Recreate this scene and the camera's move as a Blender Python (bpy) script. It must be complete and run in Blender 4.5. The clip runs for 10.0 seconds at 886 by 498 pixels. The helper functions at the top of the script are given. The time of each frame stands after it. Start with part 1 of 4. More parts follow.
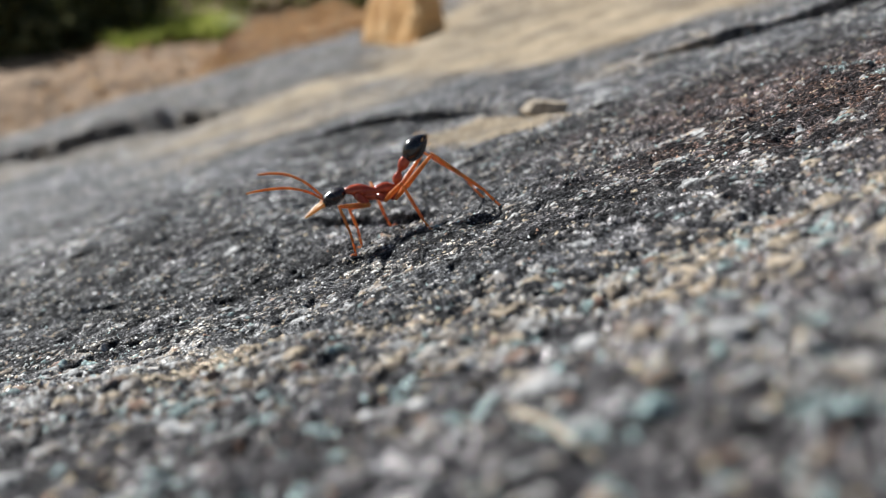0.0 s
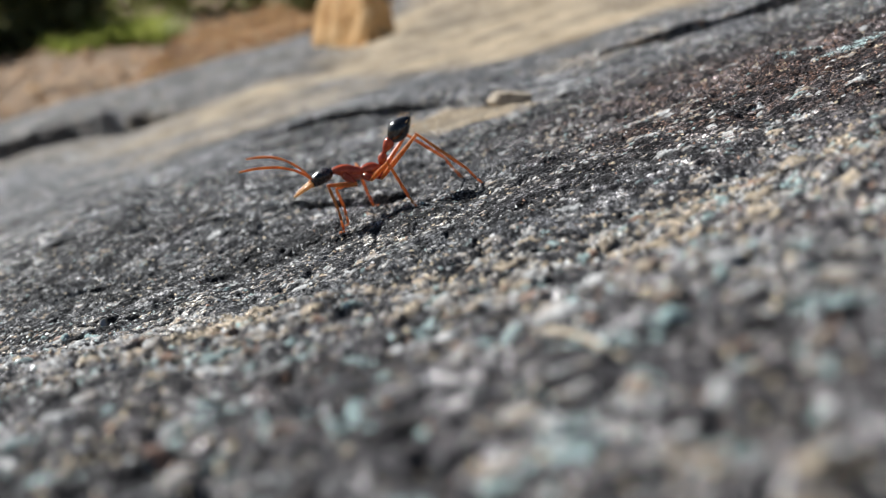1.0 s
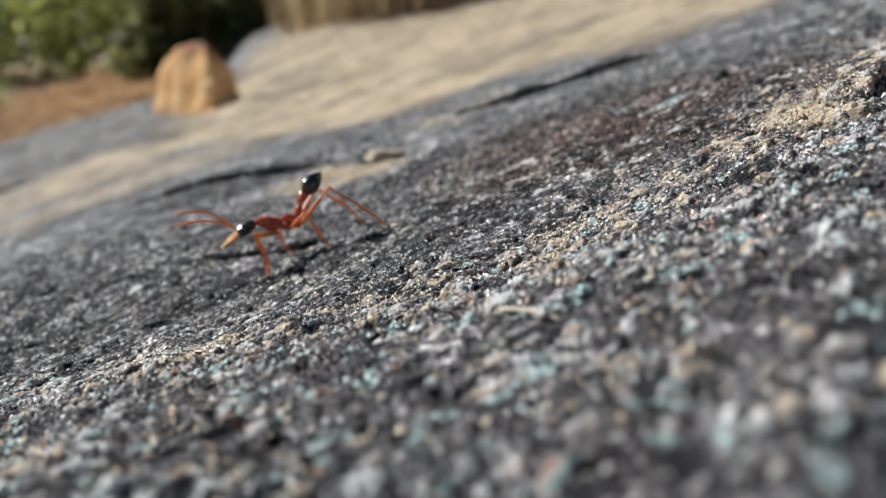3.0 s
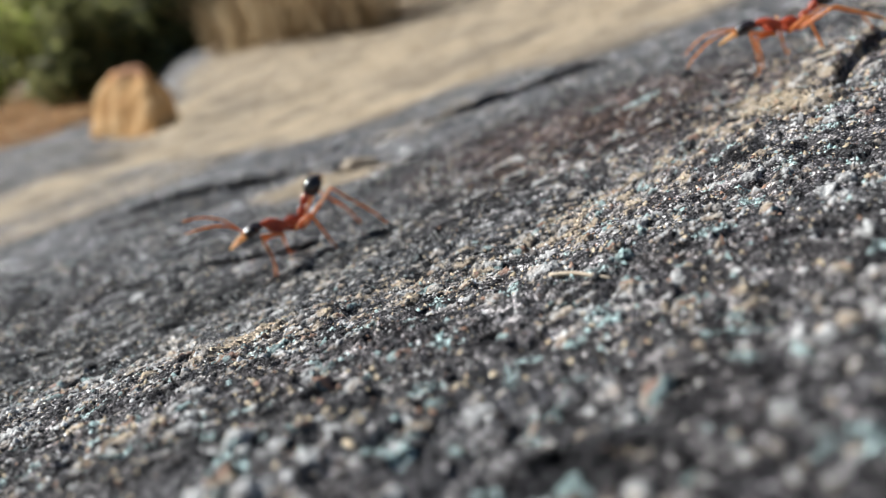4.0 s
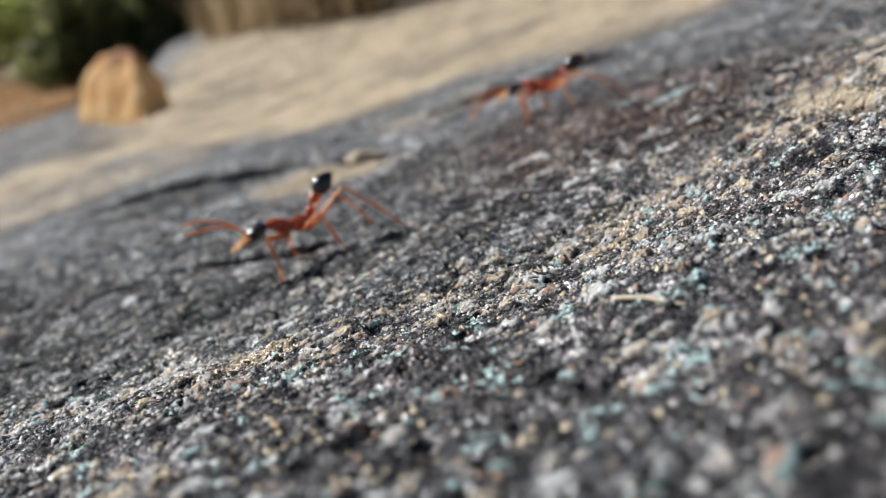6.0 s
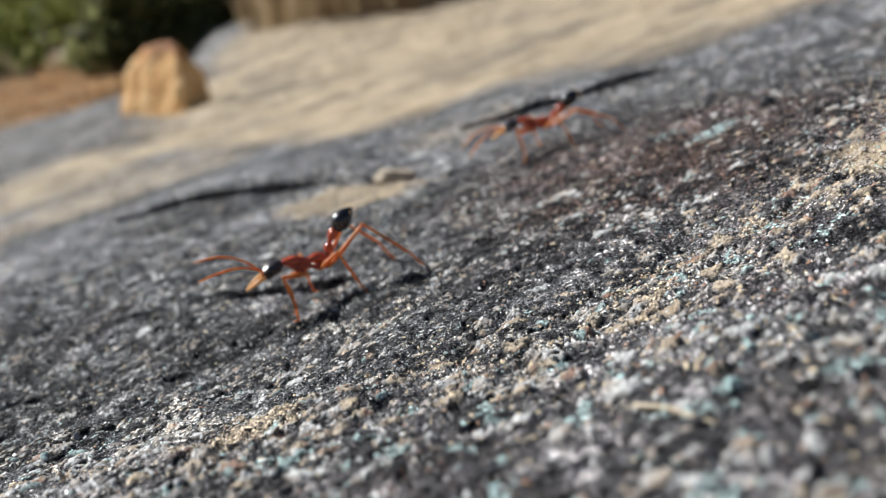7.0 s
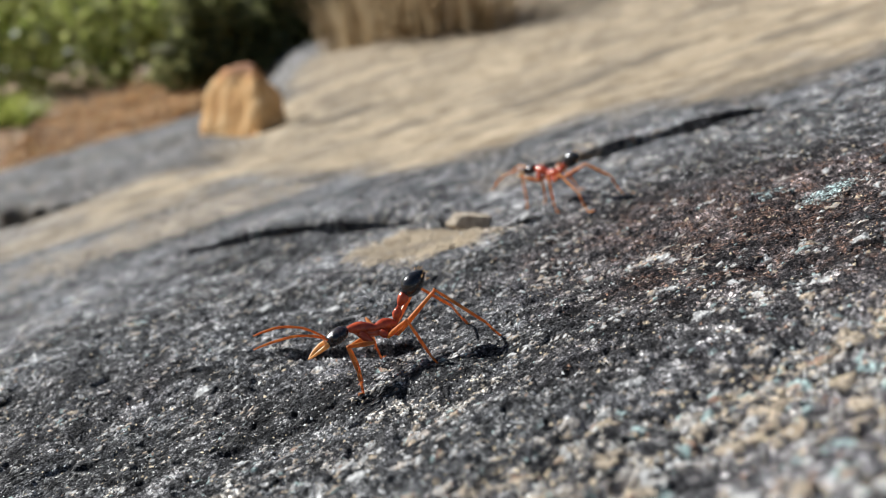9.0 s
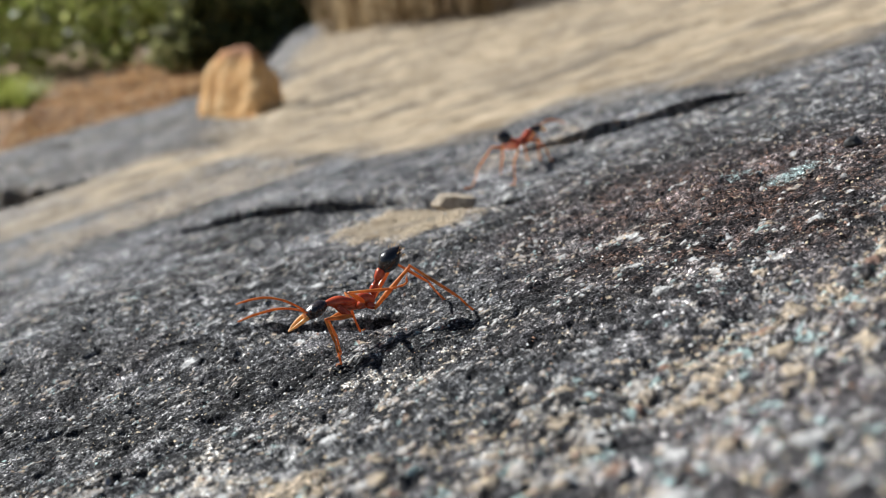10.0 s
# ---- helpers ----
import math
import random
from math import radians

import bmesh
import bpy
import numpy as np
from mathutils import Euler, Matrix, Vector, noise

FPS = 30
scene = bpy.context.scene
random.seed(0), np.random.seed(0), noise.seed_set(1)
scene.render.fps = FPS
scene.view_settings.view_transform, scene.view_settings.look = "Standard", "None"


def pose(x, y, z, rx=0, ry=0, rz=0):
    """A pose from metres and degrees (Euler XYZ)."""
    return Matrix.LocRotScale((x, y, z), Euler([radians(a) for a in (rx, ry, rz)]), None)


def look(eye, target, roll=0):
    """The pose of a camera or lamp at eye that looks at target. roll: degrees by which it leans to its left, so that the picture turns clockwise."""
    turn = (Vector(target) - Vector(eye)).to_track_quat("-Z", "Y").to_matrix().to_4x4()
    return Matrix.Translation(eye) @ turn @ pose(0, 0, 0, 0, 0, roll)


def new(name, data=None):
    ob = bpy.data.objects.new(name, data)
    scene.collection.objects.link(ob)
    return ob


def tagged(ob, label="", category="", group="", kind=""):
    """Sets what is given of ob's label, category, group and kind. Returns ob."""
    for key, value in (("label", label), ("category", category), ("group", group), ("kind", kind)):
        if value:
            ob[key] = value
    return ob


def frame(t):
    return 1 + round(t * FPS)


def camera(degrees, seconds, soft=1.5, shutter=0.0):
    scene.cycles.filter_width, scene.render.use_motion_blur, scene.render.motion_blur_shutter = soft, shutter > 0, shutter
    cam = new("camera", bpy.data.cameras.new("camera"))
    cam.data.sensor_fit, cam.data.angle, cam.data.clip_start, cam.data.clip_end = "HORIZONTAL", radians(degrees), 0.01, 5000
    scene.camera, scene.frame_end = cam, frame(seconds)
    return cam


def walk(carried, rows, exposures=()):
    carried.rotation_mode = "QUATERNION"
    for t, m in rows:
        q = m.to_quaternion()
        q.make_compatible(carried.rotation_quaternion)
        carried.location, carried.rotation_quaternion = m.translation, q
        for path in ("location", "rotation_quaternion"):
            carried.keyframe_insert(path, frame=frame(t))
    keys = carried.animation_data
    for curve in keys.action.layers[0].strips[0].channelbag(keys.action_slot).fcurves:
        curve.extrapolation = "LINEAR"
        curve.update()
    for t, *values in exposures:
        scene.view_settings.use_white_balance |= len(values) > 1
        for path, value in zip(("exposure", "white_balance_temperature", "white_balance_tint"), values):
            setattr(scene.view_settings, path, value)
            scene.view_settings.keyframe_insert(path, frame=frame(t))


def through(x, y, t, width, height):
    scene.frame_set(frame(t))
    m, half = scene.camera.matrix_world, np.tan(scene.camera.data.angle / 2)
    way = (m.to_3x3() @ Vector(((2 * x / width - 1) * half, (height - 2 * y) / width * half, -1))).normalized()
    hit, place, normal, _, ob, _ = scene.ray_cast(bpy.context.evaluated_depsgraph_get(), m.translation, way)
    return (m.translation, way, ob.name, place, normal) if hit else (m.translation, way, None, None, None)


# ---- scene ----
CM = 0.01                     # plans below are in centimetres
cam = camera(57.4, 10.0, soft=1.0)
PATH = [
    (0, (-0.003, 0.01, 5.052), (0.003, 1.938, 4.522), -0.2),
    (0.5, (-0.481, -0.146, 4.692), (-0.412, 1.782, 4.165), -0.6),
    (1, (-0.615, -0.64, 4.763), (-0.476, 1.287, 4.246), -0.1),
    (1.5, (-0.718, -0.843, 5.164), (-0.504, 1.086, 4.682), 0.4),
    (2, (-0.928, -1.334, 5.318), (-0.625, 0.592, 4.874), 0.1),
    (2.5, (-1.63, -1.811, 4.784), (-1.23, 0.103, 4.365), -0.9),
    (2.7, (-1.794, -2.204, 4.941), (-1.344, -0.298, 4.535), -1.1),
    (3.8, (-3.114, -2.917, 4.535), (-2.439, -1.064, 4.205), -2.4),
    (4, (-3.461, -2.984, 4.593), (-2.774, -1.137, 4.253), -2.9),
    (4.5, (-4.174, -3.272, 4.553), (-3.433, -1.453, 4.178), -3.7),
    (5, (-4.014, -3.145, 4.887), (-3.264, -1.329, 4.514), -3.2),
    (5.2, (-3.918, -2.95, 4.904), (-3.175, -1.131, 4.533), -2.9),
    (6.3, (-3.418, -1.418, 4.631), (-2.736, 0.426, 4.262), -1.8),
    (6.5, (-3.347, -1.351, 4.745), (-2.69, 0.501, 4.373), -1.5),
    (7, (-3.01, -1.089, 5.427), (-2.391, 0.773, 5.037), -0.9),
    (7.5, (-2.913, -0.772, 5.735), (-2.326, 1.099, 5.341), -0.4),
    (8, (-2.961, -0.285, 5.685), (-2.423, 1.603, 5.304), -0.3),
    (8.5, (-2.912, 0.125, 5.76), (-2.426, 2.031, 5.4), -0.3),
    (9, (-2.775, 0.129, 6.002), (-2.317, 2.045, 5.653), -0.2),
    (9.5, (-2.52, -0.116, 6.163), (-2.066, 1.798, 5.805), 0.0),
    (10, (-2.502, -0.48, 5.996), (-2.048, 1.429, 5.608), 0.1),
]
walk(cam, [(t, look(Vector(eye) * CM, Vector(target) * CM, roll)) for t, eye, target, roll in PATH])
cam.data.dof.use_dof = True
# the lens's focus is pulled along with this small mark on the rock
focus = new("focus_mark")
cam.data.dof.focus_object = focus
cam.data.dof.aperture_fstop = 17.0

# ---- daylight ----
SUN_AZ, SUN_EL = -48.0, 34.0  # degrees from +y towards +x, and above the horizon
world = bpy.data.worlds.new("sky")
world.use_nodes = True
scene.world = world
_sky = world.node_tree.nodes.new("ShaderNodeTexSky")
_sky.sky_type, _sky.sun_disc = "NISHITA", False
_sky.sun_elevation, _sky.sun_rotation = radians(SUN_EL), radians(SUN_AZ)
world.node_tree.links.new(_sky.outputs[0], world.node_tree.nodes["Background"].inputs[0])
world.node_tree.nodes["Background"].inputs[1].default_value = 0.045
_sun = bpy.data.lights.new("sun", "SUN")
_sun.energy, _sun.angle, _sun.color = 5.0, radians(0.55), (0.97, 0.985, 0.975)
sun = new("sun", _sun)
_az, _el = radians(SUN_AZ), radians(SUN_EL)
_way = Vector((math.sin(_az) * math.cos(_el), math.cos(_az) * math.cos(_el), math.sin(_el)))
sun.matrix_basis = look(_way * 3, (0, 0, 0))
scene.view_settings.exposure = 0.54


# ---- materials ----
class Mat:
    """A node material with short helpers."""

    def __init__(self, name):
        self.m = bpy.data.materials.new(name)
        self.m.use_nodes = True
        self.t = self.m.node_tree
        self.bsdf = self.t.nodes["Principled BSDF"]
        self.out = self.t.nodes["Material Output"]
        self._obj = None

    def n(self, kind, **inputs):
        node = self.t.nodes.new("ShaderNode" + kind)
        for key, value in inputs.items():
            self.put(node, key.replace("_", " "), value)
        return node

    def put(self, node, key, value):
        slot = node.inputs[int(key) if key.isdigit() else key]
        if isinstance(value, bpy.types.NodeSocket):
            self.t.links.new(value, slot)
        else:
            slot.default_value = value

    def coords(self, scale=None):
        if self._obj is None:
            self._obj = self.n("TexCoord").outputs["Object"]
        if scale is None:
            return self._obj
        node = self.n("Mapping")
        self.put(node, "Vector", self._obj)
        self.put(node, "Scale", scale)
        return node.outputs[0]

    def noise(self, scale, detail=4.0, rough=0.55, distort=0.0, vec=None):
        node = self.n("TexNoise", Scale=scale, Detail=detail, Roughness=rough, Distortion=distort)
        self.put(node, "Vector", vec or self.coords())
        return node.outputs[0]

    def cells(self, scale, feature="F1", vec=None, which="Distance"):
        node = self.n("TexVoronoi", Scale=scale)
        node.feature = feature
        self.put(node, "Vector", vec or self.coords())
        return node.outputs[which]

    def ramp(self, fac, *stops):
        node = self.n("ValToRGB")
        self.put(node, "Fac", fac)
        els = node.color_ramp.elements
        while len(els) < len(stops):
            els.new(0.5)
        for el, (pos, col) in zip(els, stops):
            el.position = pos
            el.color = (*col, 1) if isinstance(col, tuple) else (col, col, col, 1)
        return node.outputs[0]

    def mix(self, fac, a, b, mode="MIX"):
        node = self.t.nodes.new("ShaderNodeMix")
        node.data_type, node.blend_type = "RGBA", mode
        for slot, value in ((node.inputs[0], fac), (node.inputs[6], a), (node.inputs[7], b)):
            if isinstance(value, bpy.types.NodeSocket):
                self.t.links.new(value, slot)
            else:
                slot.default_value = (*value, 1) if isinstance(value, tuple) else value
        return node.outputs[2]

    def math(self, op, a, b=0.5, clamp=False):
        node = self.t.nodes.new("ShaderNodeMath")
        node.operation, node.use_clamp = op, clamp
        for slot, value in zip(node.inputs, (a, b)):
            if isinstance(value, bpy.types.NodeSocket):
                self.t.links.new(value, slot)
            else:
                slot.default_value = value
        return node.outputs[0]

    def attr(self, name):
        node = self.t.nodes.new("ShaderNodeAttribute")
        node.attribute_name = name
        return node.outputs["Fac"]

    def bump(self, height, strength=0.5, distance=0.0003):
        node = self.n("Bump", Strength=strength, Distance=distance, Height=height)
        self.put(self.bsdf, "Normal", node.outputs[0])

    def set(self, **kw):
        for key, value in kw.items():
            self.put(self.bsdf, key.replace("_", " "), (*value, 1) if isinstance(value, tuple) else value)
        return self


def rock_material():
    k = Mat("lichened_sandstone")
    fine = k.noise(4200, 3, 0.7)
    blot = k.noise(330, 6, 0.68)
    wide = k.noise(28, 4, 0.55)
    warp = k.n("TexNoise", Scale=1400.0, Detail=2.0)
    k.put(warp, "Vector", k.coords())
    bent = k.n("VectorMath")
    bent.operation = "MULTIPLY_ADD"
    k.put(bent, "0", warp.outputs["Color"])
    k.put(bent, "1", (0.0005, 0.0005, 0.0005))
    k.put(bent, "2", k.coords())
    cells = k.n("TexVoronoi", Scale=1650.0)
    k.put(cells, "Vector", bent.outputs[0])
    rnd = k.n("SeparateColor", Color=cells.outputs["Color"]).outputs
    clump = k.ramp(k.noise(420, 8, 0.74), (0.34, 0.0), (0.66, 1.0))
    other = k.ramp(k.noise(300, 8, 0.74, 0.3, k.coords((1.0, 1.0, 1.7))), (0.34, 0.0), (0.66, 1.0))

    def share(a, b, part):
        return k.math("ADD", k.math("MULTIPLY", a, part), k.math("MULTIPLY", b, 1 - part))

    def picked(chance, amount, hard=7.0):
        """Grains whose chance number falls within the amount."""
        return k.math("MULTIPLY", k.math("SUBTRACT", k.math("ADD", chance, amount), 1.0), hard, True)

    uneven = k.ramp(k.noise(1.0, 7, 0.7, 0.4, k.coords((45, 75, 60))), (0.30, 0.45), (0.70, 1.55))
    mid = k.ramp(k.noise(150, 6, 0.66), (0.34, 0.0), (0.66, 1.0))
    film = k.ramp(share(share(rnd[1], clump, 0.6), mid, 0.64),
                  (0.20, (0.012, 0.012, 0.014)), (0.40, (0.036, 0.036, 0.039)), (0.55, (0.088, 0.087, 0.090)), (0.70, (0.23, 0.227, 0.225)), (0.84, (0.62, 0.61, 0.60)))
    ashen = k.ramp(share(clump, mid, 0.6), (0.12, (0.055, 0.056, 0.062)), (0.55, (0.18, 0.182, 0.19)), (0.90, (0.48, 0.475, 0.47)))
    film = k.mix(k.attr("ash"), film, ashen)
    film = k.mix(1.0, film, uneven, "MULTIPLY")
    film = k.mix(k.math("MULTIPLY", k.attr("rust"), 0.8), film, k.mix(1.0, film, (0.78, 0.60, 0.58), "MULTIPLY"))
    film = k.mix(1.0, film, k.ramp(k.noise(270, 5, 0.62, 0.3), (0.38, 0.42), (0.62, 1.75)), "MULTIPLY")
    bands = k.ramp(k.noise(1.0, 6, 0.66, 0.8, k.coords((7, 24, 14))), (0.36, 0.40), (0.64, 1.9))
    film = k.mix(1.0, film, bands, "MULTIPLY")
    col = k.mix(picked(share(clump, rnd[0], 0.62), k.math("MULTIPLY", k.math("MULTIPLY", k.attr("pale"), 1.25), k.ramp(k.noise(110, 5, 0.66), (0.42, 0.10), (0.60, 0.74))), 9.0), film, k.mix(rnd[1], (0.74, 0.73, 0.71), (0.56, 0.47, 0.37)))
    col = k.mix(picked(share(other, rnd[2], 0.55), k.math("MULTIPLY", k.attr("rust"), 0.54), 4.0), col, (0.17, 0.10, 0.075))
    col = k.mix(picked(share(other, rnd[1], 0.6), k.attr("tan"), 4.0), col, k.mix(wide, (0.46, 0.36, 0.27), (0.68, 0.56, 0.42)))
    col = k.mix(picked(share(clump, rnd[2], 0.6), k.math("MULTIPLY", k.attr("mint"), 0.8), 5.0), col, (0.44, 0.55, 0.54))
    far = k.mix(k.ramp(k.noise(60, 6, 0.66), (0.36, 0.0), (0.64, 1.0)), (0.37, 0.28, 0.18), (0.74, 0.595, 0.42))
    streak = k.noise(1.0, 6, 0.68, 0.6, k.coords((9, 34, 20)))
    far = k.mix(k.ramp(streak, (0.46, 0.0), (0.62, 0.75)), far, (0.17, 0.145, 0.12))
    tiny = k.n("TexVoronoi", Scale=3300.0)
    k.put(tiny, "Vector", bent.outputs[0])
    salt = k.n("SeparateColor", Color=tiny.outputs["Color"]).outputs[0]
    col = k.mix(1.0, col, k.ramp(salt, (0.0, 0.25), (0.50, 0.70), (0.80, 1.4), (1.0, 2.6)), "MULTIPLY")
    dust = k.n("TexVoronoi", Scale=6800.0)
    k.put(dust, "Vector", k.coords())
    col = k.mix(1.0, col, k.ramp(k.n("SeparateColor", Color=dust.outputs["Color"]).outputs[1], (0.0, 0.45), (0.55, 0.8), (0.85, 1.5), (1.0, 2.3)), "MULTIPLY")
    crust = k.ramp(k.attr("kind"), (0.0, (0.88, 0.87, 0.85)), (0.40, (0.66, 0.65, 0.635)), (0.48, (0.62, 0.53, 0.46)), (0.62, (0.60, 0.56, 0.52)), (0.68, (0.66, 0.54, 0.42)), (0.80, (0.70, 0.57, 0.42)), (0.84, (0.44, 0.27, 0.20)), (0.89, (0.50, 0.33, 0.27)), (0.92, (0.46, 0.62, 0.60)), (1.0, (0.60, 0.74, 0.72)))
    crust = k.mix(1.0, crust, k.ramp(clump, (0.1, 0.55), (0.7, 1.15)), "MULTIPLY")
    col = k.mix(k.math("MULTIPLY", k.attr("crust"), 0.92), col, crust)
    col = k.mix(k.attr("bare"), col, far)
    col = k.mix(1.0, col, k.ramp(fine, (0.25, 0.6), (0.75, 1.3)), "MULTIPLY")
    k.set(Base_Color=col, Roughness=k.ramp(rnd[2], (0.0, 0.95), (0.85, 0.8), (0.96, 0.3)), Specular_IOR_Level=k.ramp(rnd[2], (0.80, 0.10), (0.96, 0.55)))
    lift = k.math("SUBTRACT", k.math("ADD", share(fine, clump, 0.4), k.math("MULTIPLY", salt, 0.5)), cells.outputs["Distance"])
    k.bump(lift, 1.0, 0.0005)
    return k.m


def plain(name, stops, scale, rough=0.6, bump=0.3, dist=0.0002, spec=0.4, detail=4):
    k = Mat(name)
    v = k.noise(scale, detail, 0.6)
    k.set(Base_Color=k.ramp(v, *stops), Roughness=rough, Specular_IOR_Level=spec)
    k.bump(v, bump, dist)
    return k.m


def cuticle(name, dark, light, rough, through=0.0, scale=900):
    """Insect cuticle; through: the share of light that passes."""
    k = Mat(name)
    v = k.noise(scale, 4, 0.6)
    col = k.ramp(v, (0.3, dark), (0.7, light))
    k.set(Base_Color=col, Roughness=k.ramp(k.noise(scale * 3, 2), (0.3, rough * 0.7), (0.7, rough * 1.3)), Specular_IOR_Level=0.7)
    k.bump(k.noise(scale * 4, 3), 0.25, 0.00006)
    if through:
        tr = k.n("BsdfTranslucent", Color=col)
        mx = k.n("MixShader")
        k.put(mx, "Fac", through)
        k.t.links.new(k.bsdf.outputs[0], mx.inputs[1])
        k.t.links.new(tr.outputs[0], mx.inputs[2])
        k.t.links.new(mx.outputs[0], k.out.inputs[0])
    return k.m


def leafy(name, stops, through=0.35, rough=0.5):
    k = Mat(name)
    rnd = k.t.nodes.new("ShaderNodeNewGeometry").outputs["Random Per Island"]
    col = k.ramp(rnd, *stops)
    col = k.mix(k.noise(60, 3), col, k.mix(0.5, col, (0.02, 0.02, 0.01)), "MIX")
    k.set(Base_Color=col, Roughness=rough)
    tr = k.n("BsdfTranslucent", Color=col)
    mx = k.n("MixShader")
    k.put(mx, "Fac", through)
    k.t.links.new(k.bsdf.outputs[0], mx.inputs[1])
    k.t.links.new(tr.outputs[0], mx.inputs[2])
    k.t.links.new(mx.outputs[0], k.out.inputs[0])
    return k.m


ROCK = rock_material()
def grit_material():
    k = Mat("lichen_grit")
    col = k.ramp(k.attr("kind"), (0.0, (0.020, 0.020, 0.023)), (0.30, (0.065, 0.064, 0.066)), (0.45, (0.20, 0.195, 0.19)), (0.48, (0.55, 0.545, 0.53)), (0.62, (0.82, 0.81, 0.79)),
                 (0.66, (0.62, 0.49, 0.33)), (0.77, (0.74, 0.61, 0.42)), (0.80, (0.36, 0.20, 0.13)), (0.87, (0.40, 0.25, 0.18)), (0.92, (0.42, 0.58, 0.56)), (1.0, (0.60, 0.74, 0.71)))
    rnd = k.t.nodes.new("ShaderNodeNewGeometry").outputs["Random Per Island"]
    col = k.mix(1.0, col, k.ramp(rnd, (0.0, 0.6), (1.0, 1.2)), "MULTIPLY")
    k.set(Base_Color=col, Roughness=k.ramp(rnd, (0.0, 0.9), (0.9, 0.7), (0.97, 0.3)), Specular_IOR_Level=0.3)
    return k.m


GRIT = grit_material()
SOIL = plain("leaf_strewn_soil", [(0.3, (0.13, 0.085, 0.05)), (0.55, (0.32, 0.205, 0.12)), (0.75, (0.50, 0.33, 0.20))], 22, 0.9, 0.8, 0.02, 0.2, 7)
def stone_material():
    k = Mat("ochre_stone")
    v = k.noise(1.0, 6, 0.65, 0.5, k.coords((90, 90, 22)))
    col = k.ramp(v, (0.30, (0.36, 0.15, 0.05)), (0.47, (0.72, 0.39, 0.14)), (0.66, (0.88, 0.62, 0.33)))
    top = k.n("SeparateXYZ", Vector=k.coords()).outputs[2]
    col = k.mix(k.math("MULTIPLY", k.ramp(k.math("ADD", top, k.math("MULTIPLY", v, 0.02)), (0.058, 0.0), (0.072, 1.0)), 0.7), col, (0.40, 0.13, 0.09))
    k.set(Base_Color=col, Roughness=0.85, Specular_IOR_Level=0.25)
    k.bump(v, 0.7, 0.003)
    return k.m


STONE = stone_material()
HUSK = plain("orange_husk", [(0.3, (0.50, 0.23, 0.08)), (0.5, (0.80, 0.41, 0.14)), (0.72, (0.92, 0.60, 0.32))], 60, 0.8, 0.7, 0.003, 0.3, 6)
CHIP = plain("pale_sandstone_chip", [(0.3, (0.22, 0.17, 0.12)), (0.7, (0.60, 0.50, 0.38))], 700, 0.8, 0.5, 0.0003)
BLACK = plain("black_pebble", [(0.3, (0.01, 0.01, 0.01)), (0.7, (0.05, 0.05, 0.05))], 900, 0.5, 0.4, 0.0003)
STRAW = plain("dry_straw", [(0.3, (0.40, 0.30, 0.20)), (0.7, (0.70, 0.60, 0.46))], 1500, 0.6, 0.3, 0.0001)
BARK = plain("grey_brown_bark", [(0.3, (0.06, 0.045, 0.03)), (0.7, (0.22, 0.17, 0.12))], 40, 0.9, 0.8, 0.006, 0.2, 6)
RED = cuticle("red_cuticle", (0.33, 0.036, 0.014), (0.60, 0.10, 0.032), 0.20, 0.08)
AMBER = cuticle("amber_cuticle", (0.62, 0.17, 0.032), (0.92, 0.41, 0.10), 0.33, 0.44)
HORN = cuticle("horn_yellow", (0.80, 0.42, 0.12), (0.95, 0.64, 0.26), 0.34, 0.38)
JET = cuticle("jet_cuticle", (0.006, 0.006, 0.008), (0.014, 0.014, 0.018), 0.22, 0.0, 600)
HEADC = cuticle("dusky_head_cuticle", (0.010, 0.008, 0.010), (0.030, 0.014, 0.014), 0.26, 0.0, 700)
EYEB = cuticle("eye_black", (0.004, 0.004, 0.005), (0.008, 0.008, 0.01), 0.15)
LEAF = leafy("shrub_leaves", [(0.0, (0.09, 0.10, 0.04)), (0.5, (0.21, 0.22, 0.09)), (0.85, (0.38, 0.38, 0.16)), (1.0, (0.58, 0.56, 0.25))], 0.68)
OLIVE = leafy("olive_leaves", [(0.0, (0.13, 0.14, 0.06)), (0.6, (0.30, 0.30, 0.125)), (1.0, (0.52, 0.49, 0.23))], 0.68)
# sunlight on the left shrubs is put into this brighter leaf colour
SUNNY = leafy("pale_sunlit_leaves", [(0.0, (0.20, 0.25, 0.055)), (0.6, (0.45, 0.49, 0.14)), (1.0, (0.72, 0.72, 0.29))], 0.68)
GRASS = leafy("green_grass", [(0.0, (0.18, 0.23, 0.035)), (0.6, (0.38, 0.43, 0.085)), (1.0, (0.58, 0.58, 0.18))], 0.55)
DRY = leafy("dry_grass", [(0.0, (0.30, 0.20, 0.10)), (0.6, (0.56, 0.42, 0.25)), (1.0, (0.74, 0.60, 0.40))], 0.6)
LITTER = leafy("fallen_leaves", [(0.0, (0.48, 0.23, 0.08)), (0.5, (0.80, 0.46, 0.19)), (1.0, (0.92, 0.66, 0.37))], 0.35, 0.8)


# ---- mesh helpers ----
def mesh_object(name, verts, faces, material, smooth=True, parent=None):
    me = bpy.data.meshes.new(name)
    me.from_pydata([tuple(v) for v in verts], [], faces)
    me.materials.append(material)
    if smooth:
        me.polygons.foreach_set("use_smooth", [True] * len(me.polygons))
    me.update()
    ob = new(name, me)
    if parent:
        ob.parent = parent
    return ob


